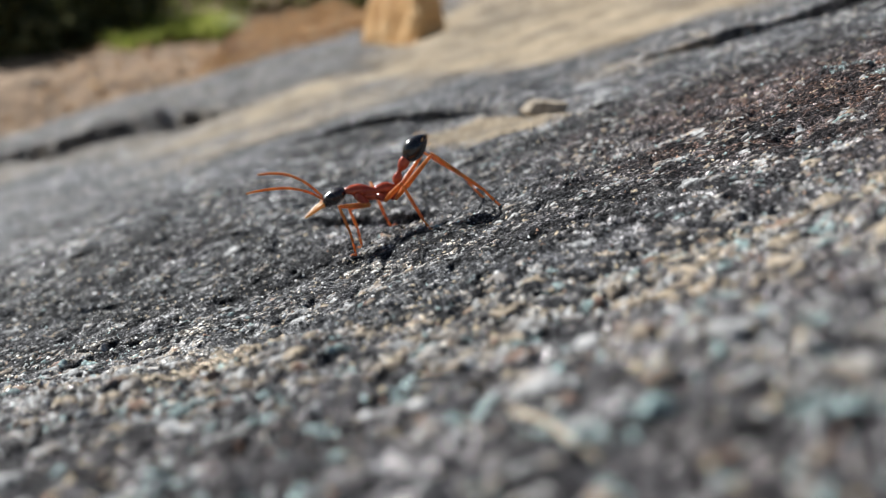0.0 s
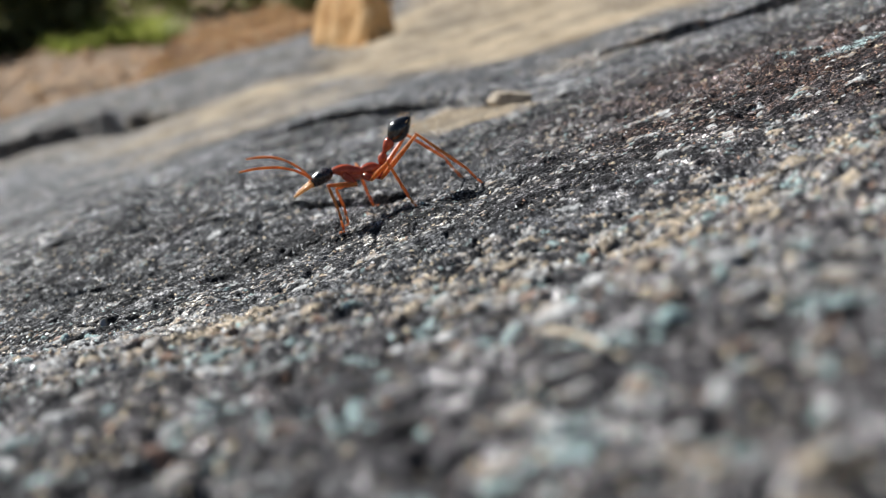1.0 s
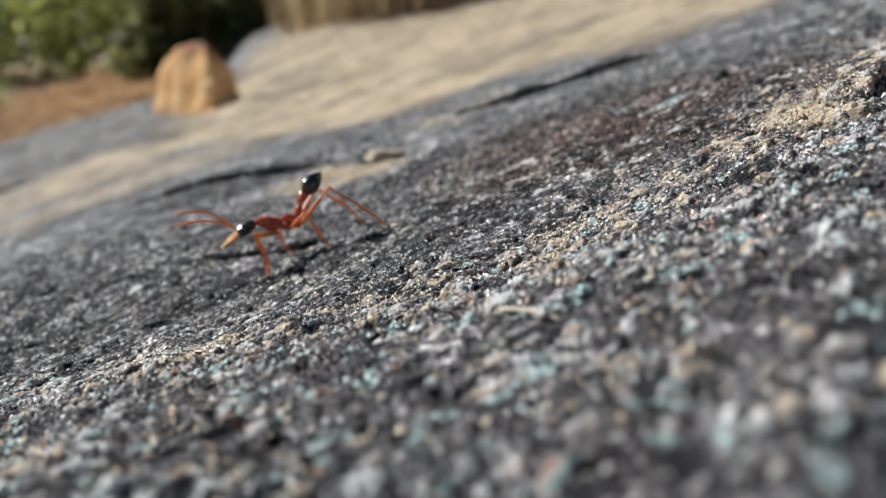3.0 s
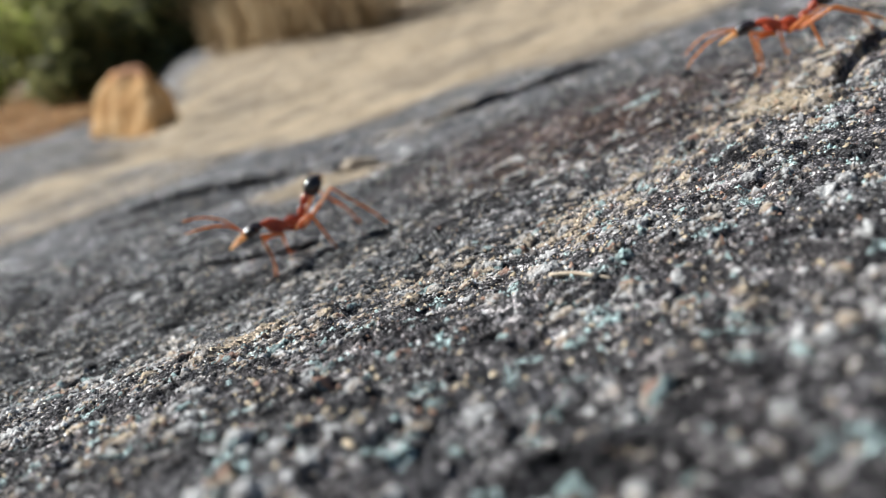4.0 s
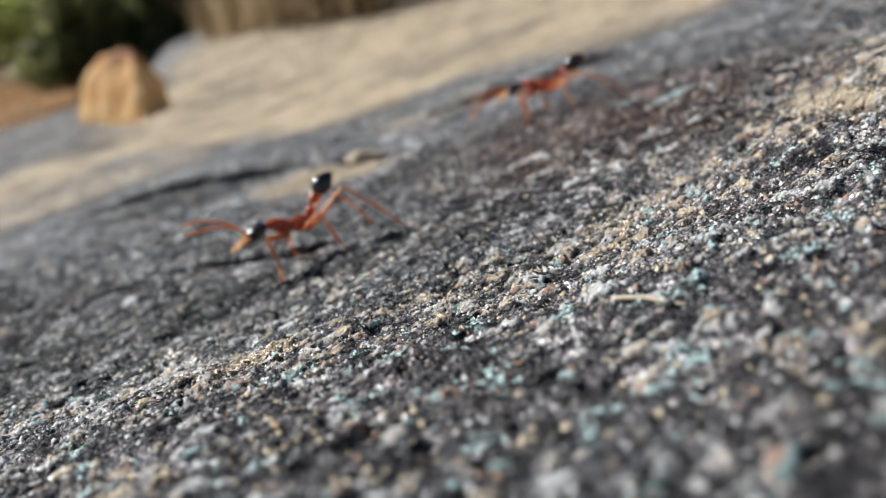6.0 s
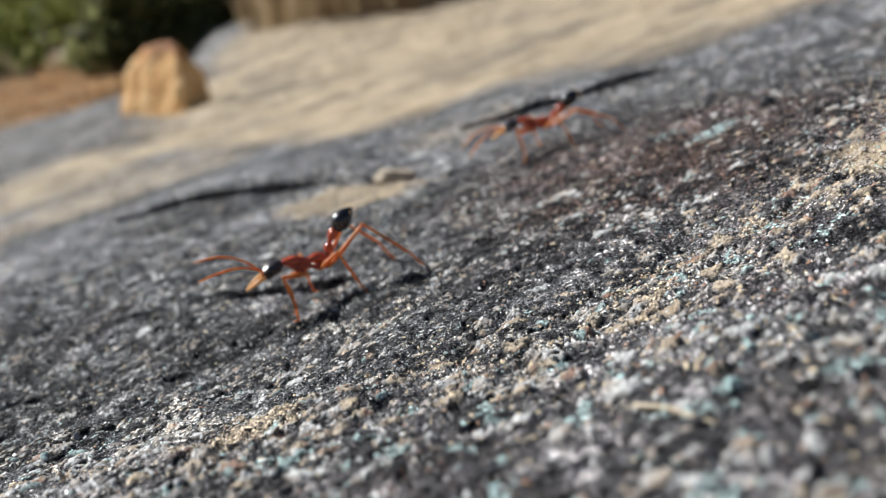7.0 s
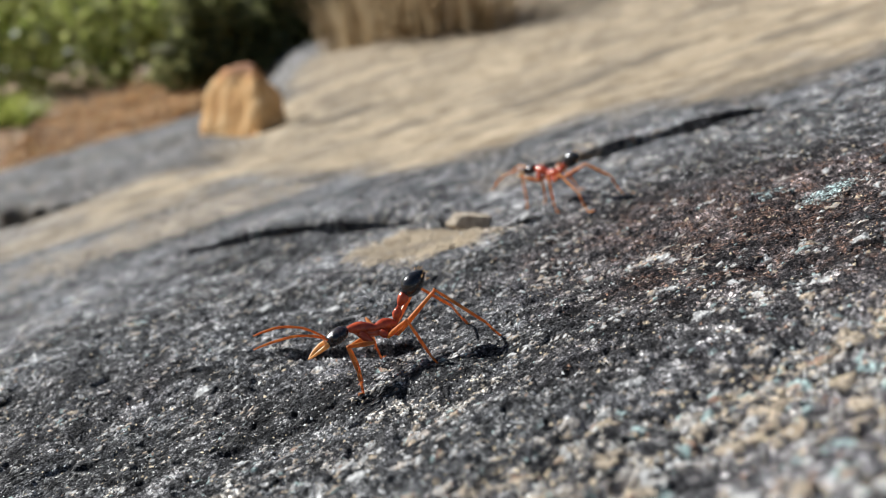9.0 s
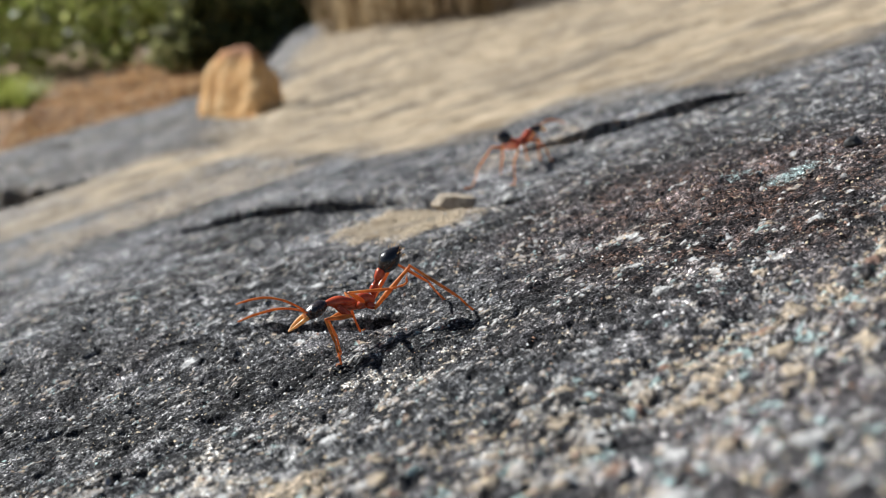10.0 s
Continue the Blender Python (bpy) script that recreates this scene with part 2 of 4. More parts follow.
class Soup:
    """Collects vertices and faces of one mesh."""

    def __init__(self):
        self.v, self.f = [], []

    def rings(self, rings, close=True):
        base, n = len(self.v), len(rings[0])
        for ring in rings:
            self.v.extend(ring)
        for i in range(len(rings) - 1):
            for j in range(n):
                a, b = base + i * n + j, base + i * n + (j + 1) % n
                self.f.append((a, b, b + n, a + n))
        if close:
            self.f.append(tuple(base + j for j in reversed(range(n))))
            self.f.append(tuple(base + (len(rings) - 1) * n + j for j in range(n)))
        return self

    def tube(self, pts, radii, seg=8, sub=4):
        """A round limb through points (smoothed), with a radius at each."""
        pts = [Vector(p) for p in pts]
        line, rad = [], []
        for i in range(len(pts) - 1):
            p0, p1, p2, p3 = pts[max(i - 1, 0)], pts[i], pts[i + 1], pts[min(i + 2, len(pts) - 1)]
            for s in range(sub):
                t = s / sub
                line.append(0.5 * ((2 * p1) + (p2 - p0) * t + (2 * p0 - 5 * p1 + 4 * p2 - p3) * t * t + (3 * p1 - p0 - 3 * p2 + p3) * t ** 3))
                rad.append(radii[i] + (radii[i + 1] - radii[i]) * t)
        line.append(pts[-1])
        rad.append(radii[-1])
        side = None
        rings = []
        for i, p in enumerate(line):
            d = (line[min(i + 1, len(line) - 1)] - line[max(i - 1, 0)]).normalized()
            if side is None:
                side = d.cross(Vector((0.3, 0.9, 0.2))).normalized()
            side = (side - d * side.dot(d)).normalized()
            up = d.cross(side)
            rings.append([p + (side * math.cos(a) + up * math.sin(a)) * rad[i] for a in (2 * math.pi * j / seg for j in range(seg))])
        return self.rings(rings)

    def pod(self, a, b, profile, flat=1.0, seg=14, bend=0.0, up=(0, 0, 1)):
        """A body turned about the line a-b; profile: rows of (share of the way, radius); flat: height over width."""
        a, b = Vector(a), Vector(b)
        d = (b - a).normalized()
        side = d.cross(Vector(up)).normalized()
        top = side.cross(d)
        rings = []
        for s, r in profile:
            c = a.lerp(b, s) + top * bend * math.sin(math.pi * s)
            rings.append([c + (side * math.cos(q) + top * math.sin(q) * flat) * r for q in (2 * math.pi * j / seg for j in range(seg))])
        return self.rings(rings)

    def body(self, rows, seg=18):
        """A body lofted through rings: rows of x, z, half width, half height."""
        fine = []
        for i in range(len(rows) - 1):
            a, b, c, d = (np.array(rows[min(max(k, 0), len(rows) - 1)]) for k in (i - 1, i, i + 1, i + 2))
            for u in (0.0, 0.25, 0.5, 0.75):
                fine.append(0.5 * (2 * b + (c - a) * u + (2 * a - 5 * b + 4 * c - d) * u * u + (3 * b - a - 3 * c + d) * u ** 3))
        fine.append(np.array(rows[-1]))
        return self.rings([[Vector((x, max(w, 0.004) * math.cos(q), z + max(h, 0.004) * math.sin(q))) for q in (2 * math.pi * j / seg for j in range(seg))] for x, z, w, h in fine])

    def make(self, name, material, parent=None, origin=(0, 0, 0), scale=CM):
        o = Vector(origin)
        ob = mesh_object(name, [(Vector(v) - o) * scale for v in self.v], self.f, material, True, parent)
        ob.location = o * scale
        return ob


_lots = np.random.RandomState(12).permutation(1024).astype(np.int32)
_turns = np.random.RandomState(13).uniform(0, 2 * np.pi, 1024)
_east, _north = np.cos(_turns).astype(np.float32), np.sin(_turns).astype(np.float32)


def gnoise(x, y, seed=0):
    """Smooth gradient noise of numpy arrays, about -0.7 to 0.7."""
    x0, y0 = np.floor(x), np.floor(y)
    fx, fy = (x - x0).astype(np.float32), (y - y0).astype(np.float32)
    xi, yi = x0.astype(np.int32), y0.astype(np.int32) + np.int32(seed * 37)
    rows = (_lots[yi & 1023], _lots[(yi + 1) & 1023])
    cols = (xi + np.int32(seed * 101), xi + np.int32(seed * 101 + 1))

    def corner(i, j):
        n = _lots[(cols[i] + rows[j]) & 1023]
        return _east[n] * (fx - i) + _north[n] * (fy - j)

    u, v = fx * fx * fx * (fx * (fx * 6 - 15) + 10), fy * fy * fy * (fy * (fy * 6 - 15) + 10)
    top, low = corner(0, 0), corner(0, 1)
    top = top + (corner(1, 0) - top) * u
    low = low + (corner(1, 1) - low) * u
    return (top + (low - top) * v).astype(np.float64)


def fbm(x, y, seed=0, octaves=4, gain=0.5):
    total, amp = 0 * x, 1.0
    for i in range(octaves):
        total = total + amp * gnoise(x * 2 ** i + 17.3 * i, y * 2 ** i - 9.1 * i, seed + i)
        amp *= gain
    return total


def cellular(x, y, seed=0):
    """Distance to the nearest of scattered points (about 0 to 1), and a chance number for each cell."""
    xi, yi = np.floor(x).astype(np.int64), np.floor(y).astype(np.int64)
    best, ident = np.full(x.shape, 9.0), np.zeros(x.shape)
    for i in (-1, 0, 1):
        for j in (-1, 0, 1):
            n = ((xi + i) * 374761393 + (yi + j) * 668265263 + seed * 974634777) & 0xFFFFFFFF
            n = ((n ^ (n >> 13)) * 1274126177) & 0xFFFFFFFF
            n = ((n ^ (n >> 15)) * 2246822519) & 0xFFFFFFFF
            px, py = (n & 1023) / 1023.0, ((n >> 10) & 1023) / 1023.0
            d = np.hypot(xi + i + px - x, yi + j + py - y)
            near = d < best
            best, ident = np.where(near, d, best), np.where(near, ((n >> 20) & 4095) / 4095.0, ident)
    return best, ident


def step(a, b, v):
    s = np.clip((v - a) / (b - a), 0, 1)
    return s * s * (3 - 2 * s)


def along(x, y, pts):
    """Distance to a polyline of plan points, and the share of its length at the nearest place."""
    best, share = np.full(np.shape(x), 1e9), np.zeros(np.shape(x))
    for i, ((x0, y0), (x1, y1)) in enumerate(zip(pts, pts[1:])):
        dx, dy = x1 - x0, y1 - y0
        s = np.clip(((x - x0) * dx + (y - y0) * dy) / (dx * dx + dy * dy), 0, 1)
        d = np.hypot(x - x0 - s * dx, y - y0 - s * dy)
        share = np.where(d < best, (i + s) / (len(pts) - 1), share)
        best = np.minimum(best, d)
    return best, share


# ---- the sloping rock ----
CRACK = [(-5.2, 28.2), (-4.4, 27.5), (-1.6, 25.0), (0.6, 22.6), (2.2, 20.1), (3.0, 18.6), (3.9, 17.5)]
FAR_CRACK = [(5.4, 23.2), (6.8, 22.7), (8.7, 22.1), (10.3, 21.3), (11.8, 20.9)]
LEFT_CRACK = [(-62.0, 92.0), (-44.0, 80.5), (-34.0, 74.5), (-27.0, 72.0), (-20.0, 66.4), (-14.3, 63.0), (-11.5, 60.5)]
UNDERCUT = [(-2.5, 14.65), (-2.0, 14.35), (-1.0, 13.5), (-0.3, 12.95), (-0.1, 12.8)]
HAIRLINE = [(-4.6, 15.2), (-3.6, 14.9), (-2.5, 14.4), (-1.6, 13.8)]
NEAR_CRACK = [(6.8, 6.9), (7.4, 7.3), (8.4, 7.7), (9.8, 8.4)]


def lip(x):
    """The plan line at which the near, rougher bank begins."""
    return 7.0 + 0.035 * (x - 0.5) ** 2 - 0.10 * x


def form(x, y):
    """The rock's large form, in centimetres."""
    z = 2.38 + 0.300 * x + 0.006 * (y - 12)
    far = np.clip(y - 25, 0, 90)
    z = z + 0.0009 * far ** 2 + 0.07 * np.clip(y - 115, 0, 400)
    z = z + 0.26 * step(1.5, -1.2, y - lip(x))
    z = z - 0.26 * np.exp(-((x + 2.6) / 3.6) ** 2 - ((y - 12.0) / 3.2) ** 2)
    z = z + 0.55 * np.exp(-((x + 7.0) / 4.5) ** 2 - ((y - 19.0) / 4.5) ** 2)
    z = z + 0.35 * np.exp(-((x + 1.5) / 6.0) ** 2 - ((y - 27.0) / 5.0) ** 2)
    z = z + 0.30 * np.exp(-((x - 7.5) / 3.0) ** 2 - ((y - 11.0) / 4.0) ** 2)
    z = z - 0.28 * np.exp(-((x - 1.4) / 2.6) ** 2 - ((y - 6.2) / 1.3) ** 2) + 0.5 * np.exp(-((x + 3.9) / 2.0) ** 2 - ((y - 3.2) / 2.9) ** 2)
    z = z - 0.14 * np.exp(-((x - 2.9) / 1.6) ** 2 - ((y - 12.9) / 2.0) ** 2) + 1.15 * np.exp(-((x + 7.0) / 3.2) ** 2 - ((y - 69.5) / 6.0) ** 2)
    z = z - 14 * step(98, 124, y) * step(8, -10, x)
    wide = np.clip((y - 20) / 40, 0, 1)
    z = z + wide * (1.3 * fbm(x / 24, y / 24, 5, 3) + 0.35 * fbm(x / 6, y / 6, 8, 3))
    return z + 0.16 * fbm(x / 3.1, y / 3.1, 11, 3)


def grooves(x, y):
    """Depth of the cracks, in centimetres."""
    wob = 0.26 * fbm(x / 1.7, y / 1.7, 31, 2)
    out = 0 * x
    for pts, half, deep, back in ((CRACK, 0.30, 0.55, 0.26), (FAR_CRACK, 0.28, 0.5, 0.28), (LEFT_CRACK, 1.1, 1.3, 1.0), (UNDERCUT, 0.18, 0.30, 0.16), (HAIRLINE, 0.06, 0.07, 0.05), (NEAR_CRACK, 0.16, 0.2, 0.14)):
        d, s = along(x, y + wob + back, pts)
        taper = np.clip(np.minimum(s, 1 - s) * 5 + 0.15, 0, 1) * (0.85 + 0.5 * gnoise(x / 2.1 + 5, y / 2.1, 44))
        out = out + deep * taper * np.exp(-(d / (half * (0.5 + 0.5 * taper))) ** 2)
    return out


def warped(x, y):
    return x + 0.045 * gnoise(x / 0.10, y / 0.10, 41), y + 0.045 * gnoise(x / 0.10 + 9, y / 0.10, 42)


def ledges(x, y):
    """Layers of the rock that stand a little higher beyond a crack."""
    wob = 0.26 * fbm(x / 1.7, y / 1.7, 31, 2)
    out = 0 * x
    for pts, high, reach in ((CRACK, 0.40, 4.0), (FAR_CRACK, 0.34, 5.0), (LEFT_CRACK, 1.5, 14.0), (UNDERCUT, 0.20, 1.3), (HAIRLINE, 0.025, 1.0), (NEAR_CRACK, 0.14, 2.0)):
        px, py = zip(*pts)
        s = y - np.interp(x, px, py) + wob
        run = 0.28 * (px[-1] - px[0])
        window = step(px[0] - 0.3, px[0] + run, x) * step(px[-1] + 0.3, px[-1] - run, x)
        out = out + high * window * step(-0.03, 0.06, s) * (0.8 + 0.5 * gnoise(x / 1.1, y / 9.0, 47)) * np.exp(-np.clip(s, 0, None) / reach)
    return out


def overhang(x, y):
    """How far the upper layer juts out over a crack, towards -y."""
    wob = 0.26 * fbm(x / 1.7, y / 1.7, 31, 2)
    out = 0 * x
    for pts, far, reach in ((CRACK, 0.44, 1.6), (FAR_CRACK, 0.36, 1.6), (LEFT_CRACK, 1.6, 5.0), (UNDERCUT, 0.28, 0.6), (HAIRLINE, 0.03, 0.4), (NEAR_CRACK, 0.14, 0.6)):
        px, py = zip(*pts)
        s = y - np.interp(x, px, py) + wob
        window = step(px[0] - 0.3, px[0] + 0.6, x) * step(px[-1] + 0.3, px[-1] - 0.6, x)
        out = out + far * window * step(-0.01, 0.10, s) * (0.75 + 0.7 * gnoise(x / 0.9, y / 9.0, 48)) * np.exp(-np.clip(s, 0, None) / reach)
    return out


_clumps = {}


def clumps(x, y):
    """Raised lichen crusts: cover, a chance number for their kind, and height."""
    if _clumps.get("of") is not x:
        near = step(2.0, -0.8, y - lip(x))
        wx, wy = warped(x, y)
        drift = fbm(x / 1.5, y / 1.0, 151, 3)
        band = np.exp(-((y - lip(x) - 0.2) / 1.3) ** 2)
        edge = 0.22 * gnoise(x / 0.08, y / 0.08, 152)
        d1, i1 = cellular(wx / 0.10, wy / 0.085, 64)
        rich = 0.3 * np.exp(-((x - 6.0) / 3.0) ** 2 - ((y - 8.6) / 2.0) ** 2) - 1.2 * np.exp(-((x - 8.0) / 4.0) ** 2 - ((y - 14.0) / 3.5) ** 2) - 0.6 * np.exp(-((x + 5.0) / 4.0) ** 2 - ((y - 15.5) / 4.0) ** 2)
        n1 = np.clip(0.08 + 0.48 * drift + 0.08 * band + 0.14 * rich, 0.015, 0.6) * (1 - 0.5 * step(14, 24, y))
        small = step(0.66, 0.46, d1 + edge + 0.25 * (i1 * 37 % 1)) * (i1 < n1)
        d2, i2 = cellular(wx / 0.30 + 7, wy / 0.25, 65)
        n2 = np.clip(0.02 + 0.16 * near + 0.24 * band + 0.30 * drift + 0.12 * rich, 0.01, 0.6)
        big = step(0.60, 0.36, d2 + 1.5 * edge + 0.28 * (i2 * 53 % 1)) * (i2 < n2)
        cover = np.maximum(small, big)
        kind = np.where(big >= small, i2 / np.maximum(n2, 0.02), i1 / np.maximum(n1, 0.02))
        kind = np.where((band > 0.45) & (kind < 0.35) & (x > -3), 0.70 + 0.28 * kind, kind)
        _clumps["of"], _clumps["is"] = x, (cover, np.clip(kind, 0, 1), 0.012 * small + (0.015 + 0.03 * near) * big)
    return _clumps["is"]


def surface(x, y):
    """The finished height with its grain."""
    z = form(x, y) - grooves(x, y) + ledges(x, y) + clumps(x, y)[2] * (y < 40)
    near = step(2.5, -1.0, y - lip(x))
    rough = 0.75 + 0.2 * near
    fade = 1 - 0.6 * step(18, 40, y)
    wx, wy = warped(x, y)
    d1, i1 = cellular(wx / 0.115, wy / 0.10, 61)
    d2, i2 = cellular(wx / 0.062, wy / 0.056, 62)
    d3, i3 = cellular(wx / 0.36 + 3, wy / 0.30, 63)
    grains = 0.044 * (0.25 + 1.1 * i1) * np.sqrt(np.clip(1 - d1 ** 2 * 1.3, 0, 1)) + 0.027 * (0.3 + i2) * np.sqrt(np.clip(1 - d2 ** 2 * 1.3, 0, 1))
    knobs = (0.012 + 0.035 * near) * np.clip(i3 - 0.35, 0, 1) * np.sqrt(np.clip(1 - d3 ** 2 * 1.5, 0, 1))
    lumps = 0.085 * fbm(x / 0.9, y / 0.9, 51, 3)
    pits = -0.07 * step(0.22, 0.46, gnoise(x / 0.30, y / 0.30, 71)) - 0.09 * step(0.25, 0.5, fbm(x / 1.3, y / 0.9, 73, 2))
    return z + rough * fade * (lumps + grains + knobs + pits) - 0.06


def height(x, y):
    return float(surface(np.array([x]), np.array([y]))[0])


def spread(fine0, fine1, low, high, cell, growth):
    """Grid lines: even between fine0 and fine1, wider and wider outside."""
    mid = list(np.arange(fine0, fine1, cell))
    up, down, s = [fine1], [fine0], cell
    while up[-1] < high:
        s *= growth
        up.append(up[-1] + s)
    s = cell
    while down[-1] > low:
        s *= growth
        down.append(down[-1] - s)
    return np.array(down[:0:-1] + mid + up)


def grid_mesh(name, xs, ys, fn, material, layers=(), jut=None):
    gx, gy = np.meshgrid(xs, ys)
    x, y = gx.ravel(), gy.ravel()
    co = np.stack([x, y - (jut(x, y) if jut else 0), fn(x, y)], 1) * CM
    nx, ny = len(xs), len(ys)
    a = (np.arange(ny - 1)[:, None] * nx + np.arange(nx - 1)[None]).ravel()
    quads = np.stack([a, a + 1, a + 1 + nx, a + nx], 1).astype(np.int32)
    me = bpy.data.meshes.new(name)
    me.vertices.add(len(co))
    me.vertices.foreach_set("co", co.astype(np.float32).ravel())
    me.loops.add(quads.size)
    me.loops.foreach_set("vertex_index", quads.ravel())
    me.polygons.add(len(quads))
    me.polygons.foreach_set("loop_start", np.arange(0, quads.size, 4, dtype=np.int32))
    me.polygons.foreach_set("use_smooth", np.ones(len(quads), bool))
    for key, layer in layers:
        me.attributes.new(key, "FLOAT", "POINT").data.foreach_set("value", layer(x, y).astype(np.float32))
    me.materials.append(material)
    me.update(calc_edges=True)
    return new(name, me)


_ragged = {}


def ragged(x, y):
    """An uneven edge shared by all patches of one sheet."""
    if _ragged.get("of") is not x:
        _ragged["of"], _ragged["is"] = x, (fbm(x / 0.7, y / 0.7, 91, 3), fbm(x / 2.6, y / 2.6, 92, 2))
    return _ragged["is"]


def blob(x, y, cx, cy, rx, ry, turn=0.0, soft=0.5):
    c, s = math.cos(radians(turn)), math.sin(radians(turn))
    u, v = ((x - cx) * c + (y - cy) * s) / rx, (-(x - cx) * s + (y - cy) * c) / ry
    small, large = ragged(x, y)
    wob = 0.45 * small + 0.3 * large
    return step(1 + soft, 1 - soft, np.hypot(u, v) + wob)


def bare(x, y):
    edge = np.interp(x, [-60, -17, -3.8, 6.7, 15, 40], [75, 54, 45, 29.5, 25.5, 19])
    wob = fbm(x / 7, y / 7, 95, 4)
    strip = step(-2.5, 3.0, y - edge + 7 * wob)
    # grey rock at the left, with tree shade over it put into the colour
    grey = step(3.0, -3.0, x + 4.0 - 0.18 * (y - 62) + 4 * wob) * step(7, 12, y - edge + 6 * wob)
    grey = np.maximum(grey, 0.8 * step(-11, -17, x + 4 * wob))
    lobe = blob(x, y, -12.0, 47.0, 8.0, 2.6, -30, 0.6) * 0.8
    flake = np.maximum(blob(x, y, 1.15, 18.8, 1.45, 1.15, -35, 0.22) * 0.9, blob(x, y, 6.15, 7.3, 0.55, 1.2, -12, 0.25) * 0.75)
    return np.maximum(np.maximum(strip * (1 - 0.9 * grey), lobe), flake)


def tan(x, y):
    band = np.exp(-((y - lip(x) - 0.2 * np.maximum(x - 1, 0)) / 0.8) ** 2) * step(-4.5, -1, x) * np.clip(0.08 + 0.75 * fbm(x / 0.9, y / 0.6, 98, 3), 0, 1)
    right = blob(x, y, 6.6, 7.6, 1.6, 0.8, 12) * 0.35
    patch = blob(x, y, 1.2, 18.7, 1.9, 1.5, -35, 0.4) * 0.85
    left = blob(x, y, -2.6, 7.6, 0.9, 0.5, 20) * 0.5
    back = blob(x, y, 5.5, 23.0, 2.5, 1.8, 0) * 0.45 + blob(x, y, -6.0, 37, 7, 4.0, 0) * 0.6
    return np.clip(0.10 + band + right + patch + left + back + 0.22 * fbm(x / 1.4, y / 1.4, 97, 3), 0, 0.95)


def mint(x, y):
    spots = step(0.22, 0.50, fbm(x / 0.55, y / 0.55, 101, 3))
    near = step(3.0, -0.5, y - lip(x))
    made = blob(x, y, 6.6, 11.8, 0.7, 0.4, 20) + blob(x, y, -5.0, 9.8, 1.6, 1.2, 0) * 0.3 + blob(x, y, 6.3, 12.8, 0.4, 0.4)
    return np.clip(spots * (0.25 + 0.55 * near) + 0.7 * made, 0, 0.9)


def rust(x, y):
    return np.clip(blob(x, y, 5.8, 12.3, 3.3, 3.8, 25, 0.9) * 0.95 + 0.35 * fbm(x / 1.9, y / 1.9, 111, 3) + 0.3 * step(2, -1, y - lip(x)) + 0.1, 0, 1)


def pale(x, y):
    return np.clip(0.34 + 0.45 * fbm(x / 2.2, y / 2.2, 121, 3) + 0.22 * np.exp(-((y - lip(x) - 0.3) / 1.5) ** 2) - 0.42 * np.exp(-((x - 7.0) / 3.5) ** 2 - ((y - 13.0) / 3.0) ** 2) + 0.16 * np.exp(-((x + 1.5) / 2.5) ** 2 - ((y - 10.5) / 2.0) ** 2) - 0.22 * np.exp(-((x - 5.5) / 3.0) ** 2 - ((y - 8.0) / 2.5) ** 2) - 0.15 * np.exp(-((x + 5.0) / 4.0) ** 2 - ((y - 16.0) / 4.0) ** 2) - 0.2 * step(-1, -3, y - lip(x)) + 0.12 * blob(x, y, -4.5, 10.5, 3.0, 1.6, 0, 0.7), 0, 1)


def ash(x, y):
    """Where the dark film thins to plain light grey rock."""
    wob = fbm(x / 2.4, y / 1.6, 125, 3)
    dark = 1 - 0.75 * np.exp(-((x + 5.5) / 4.5) ** 2 - ((y - 17.0) / 4.5) ** 2)
    mild = np.exp(-((x - 0.5) / 3.2) ** 2 - ((y - 11.0) / 2.6) ** 2) * step(-0.15, 0.35, fbm(x / 0.8, y / 0.5, 127, 3))
    return dark * np.clip(0.06 + 0.45 * mild + 0.30 * step(0.0, 0.5, wob) + 0.58 * step(14, 21, y + 4 * wob) * (0.75 + 0.8 * fbm(x / 5, y / 4, 126, 3)), 0, 0.95)


rock = grid_mesh("rock_ground", spread(-7.5, 10.0, -150, 190, 0.027, 1.035), spread(2.4, 15.5, -90, 215, 0.027, 1.0095), surface, ROCK,
                 (("bare", bare), ("ash", ash), ("tan", tan), ("mint", mint), ("rust", rust), ("pale", pale), ("crust", lambda x, y: clumps(x, y)[0]), ("kind", lambda x, y: clumps(x, y)[1])), overhang)
tagged(rock, "sloping dark lichened sandstone slab with pale tan far side", "rock", kind="structure")


def soil(x, y):
    y = np.asarray(y, float)
    hold = np.clip(1 - (np.maximum(np.abs(y) - 180, 0) + np.maximum(np.abs(x) - 200, 0)) / 900, 0, 1)
    out = 2.38 + 0.30 * np.clip(x, -260, 260) * hold
    out = out + 0.006 * (np.minimum(y, 420) - 12) + 0.0009 * np.clip(y - 25, 0, 90) ** 2 + 0.07 * np.clip(y - 115, 0, 400)
    rise = step(96, 132, y - 52 * step(-14, 6, x) + 9 * fbm(x / 20, y / 20, 131, 3)) + step(-125, -150, x) + step(160, 190, x) + step(-60, -90, y)
    rise = np.clip(rise, 0, 1)
    out = out + 0.2 * np.clip(-x - 38, -30, 35) * step(100, 126, y) * step(24, -8, x) * hold
    return out - 4 + 6.2 * rise + 1.6 * fbm(x / 15, y / 15, 133, 3) * rise


ground = grid_mesh("ground", spread(-300, 300, -40000, 40000, 7.0, 1.12), spread(60, 500, -30000, 60000, 5.0, 1.12), soil, SOIL)
tagged(ground, "brown leaf-strewn soil rising behind the rock", "ground", kind="structure")


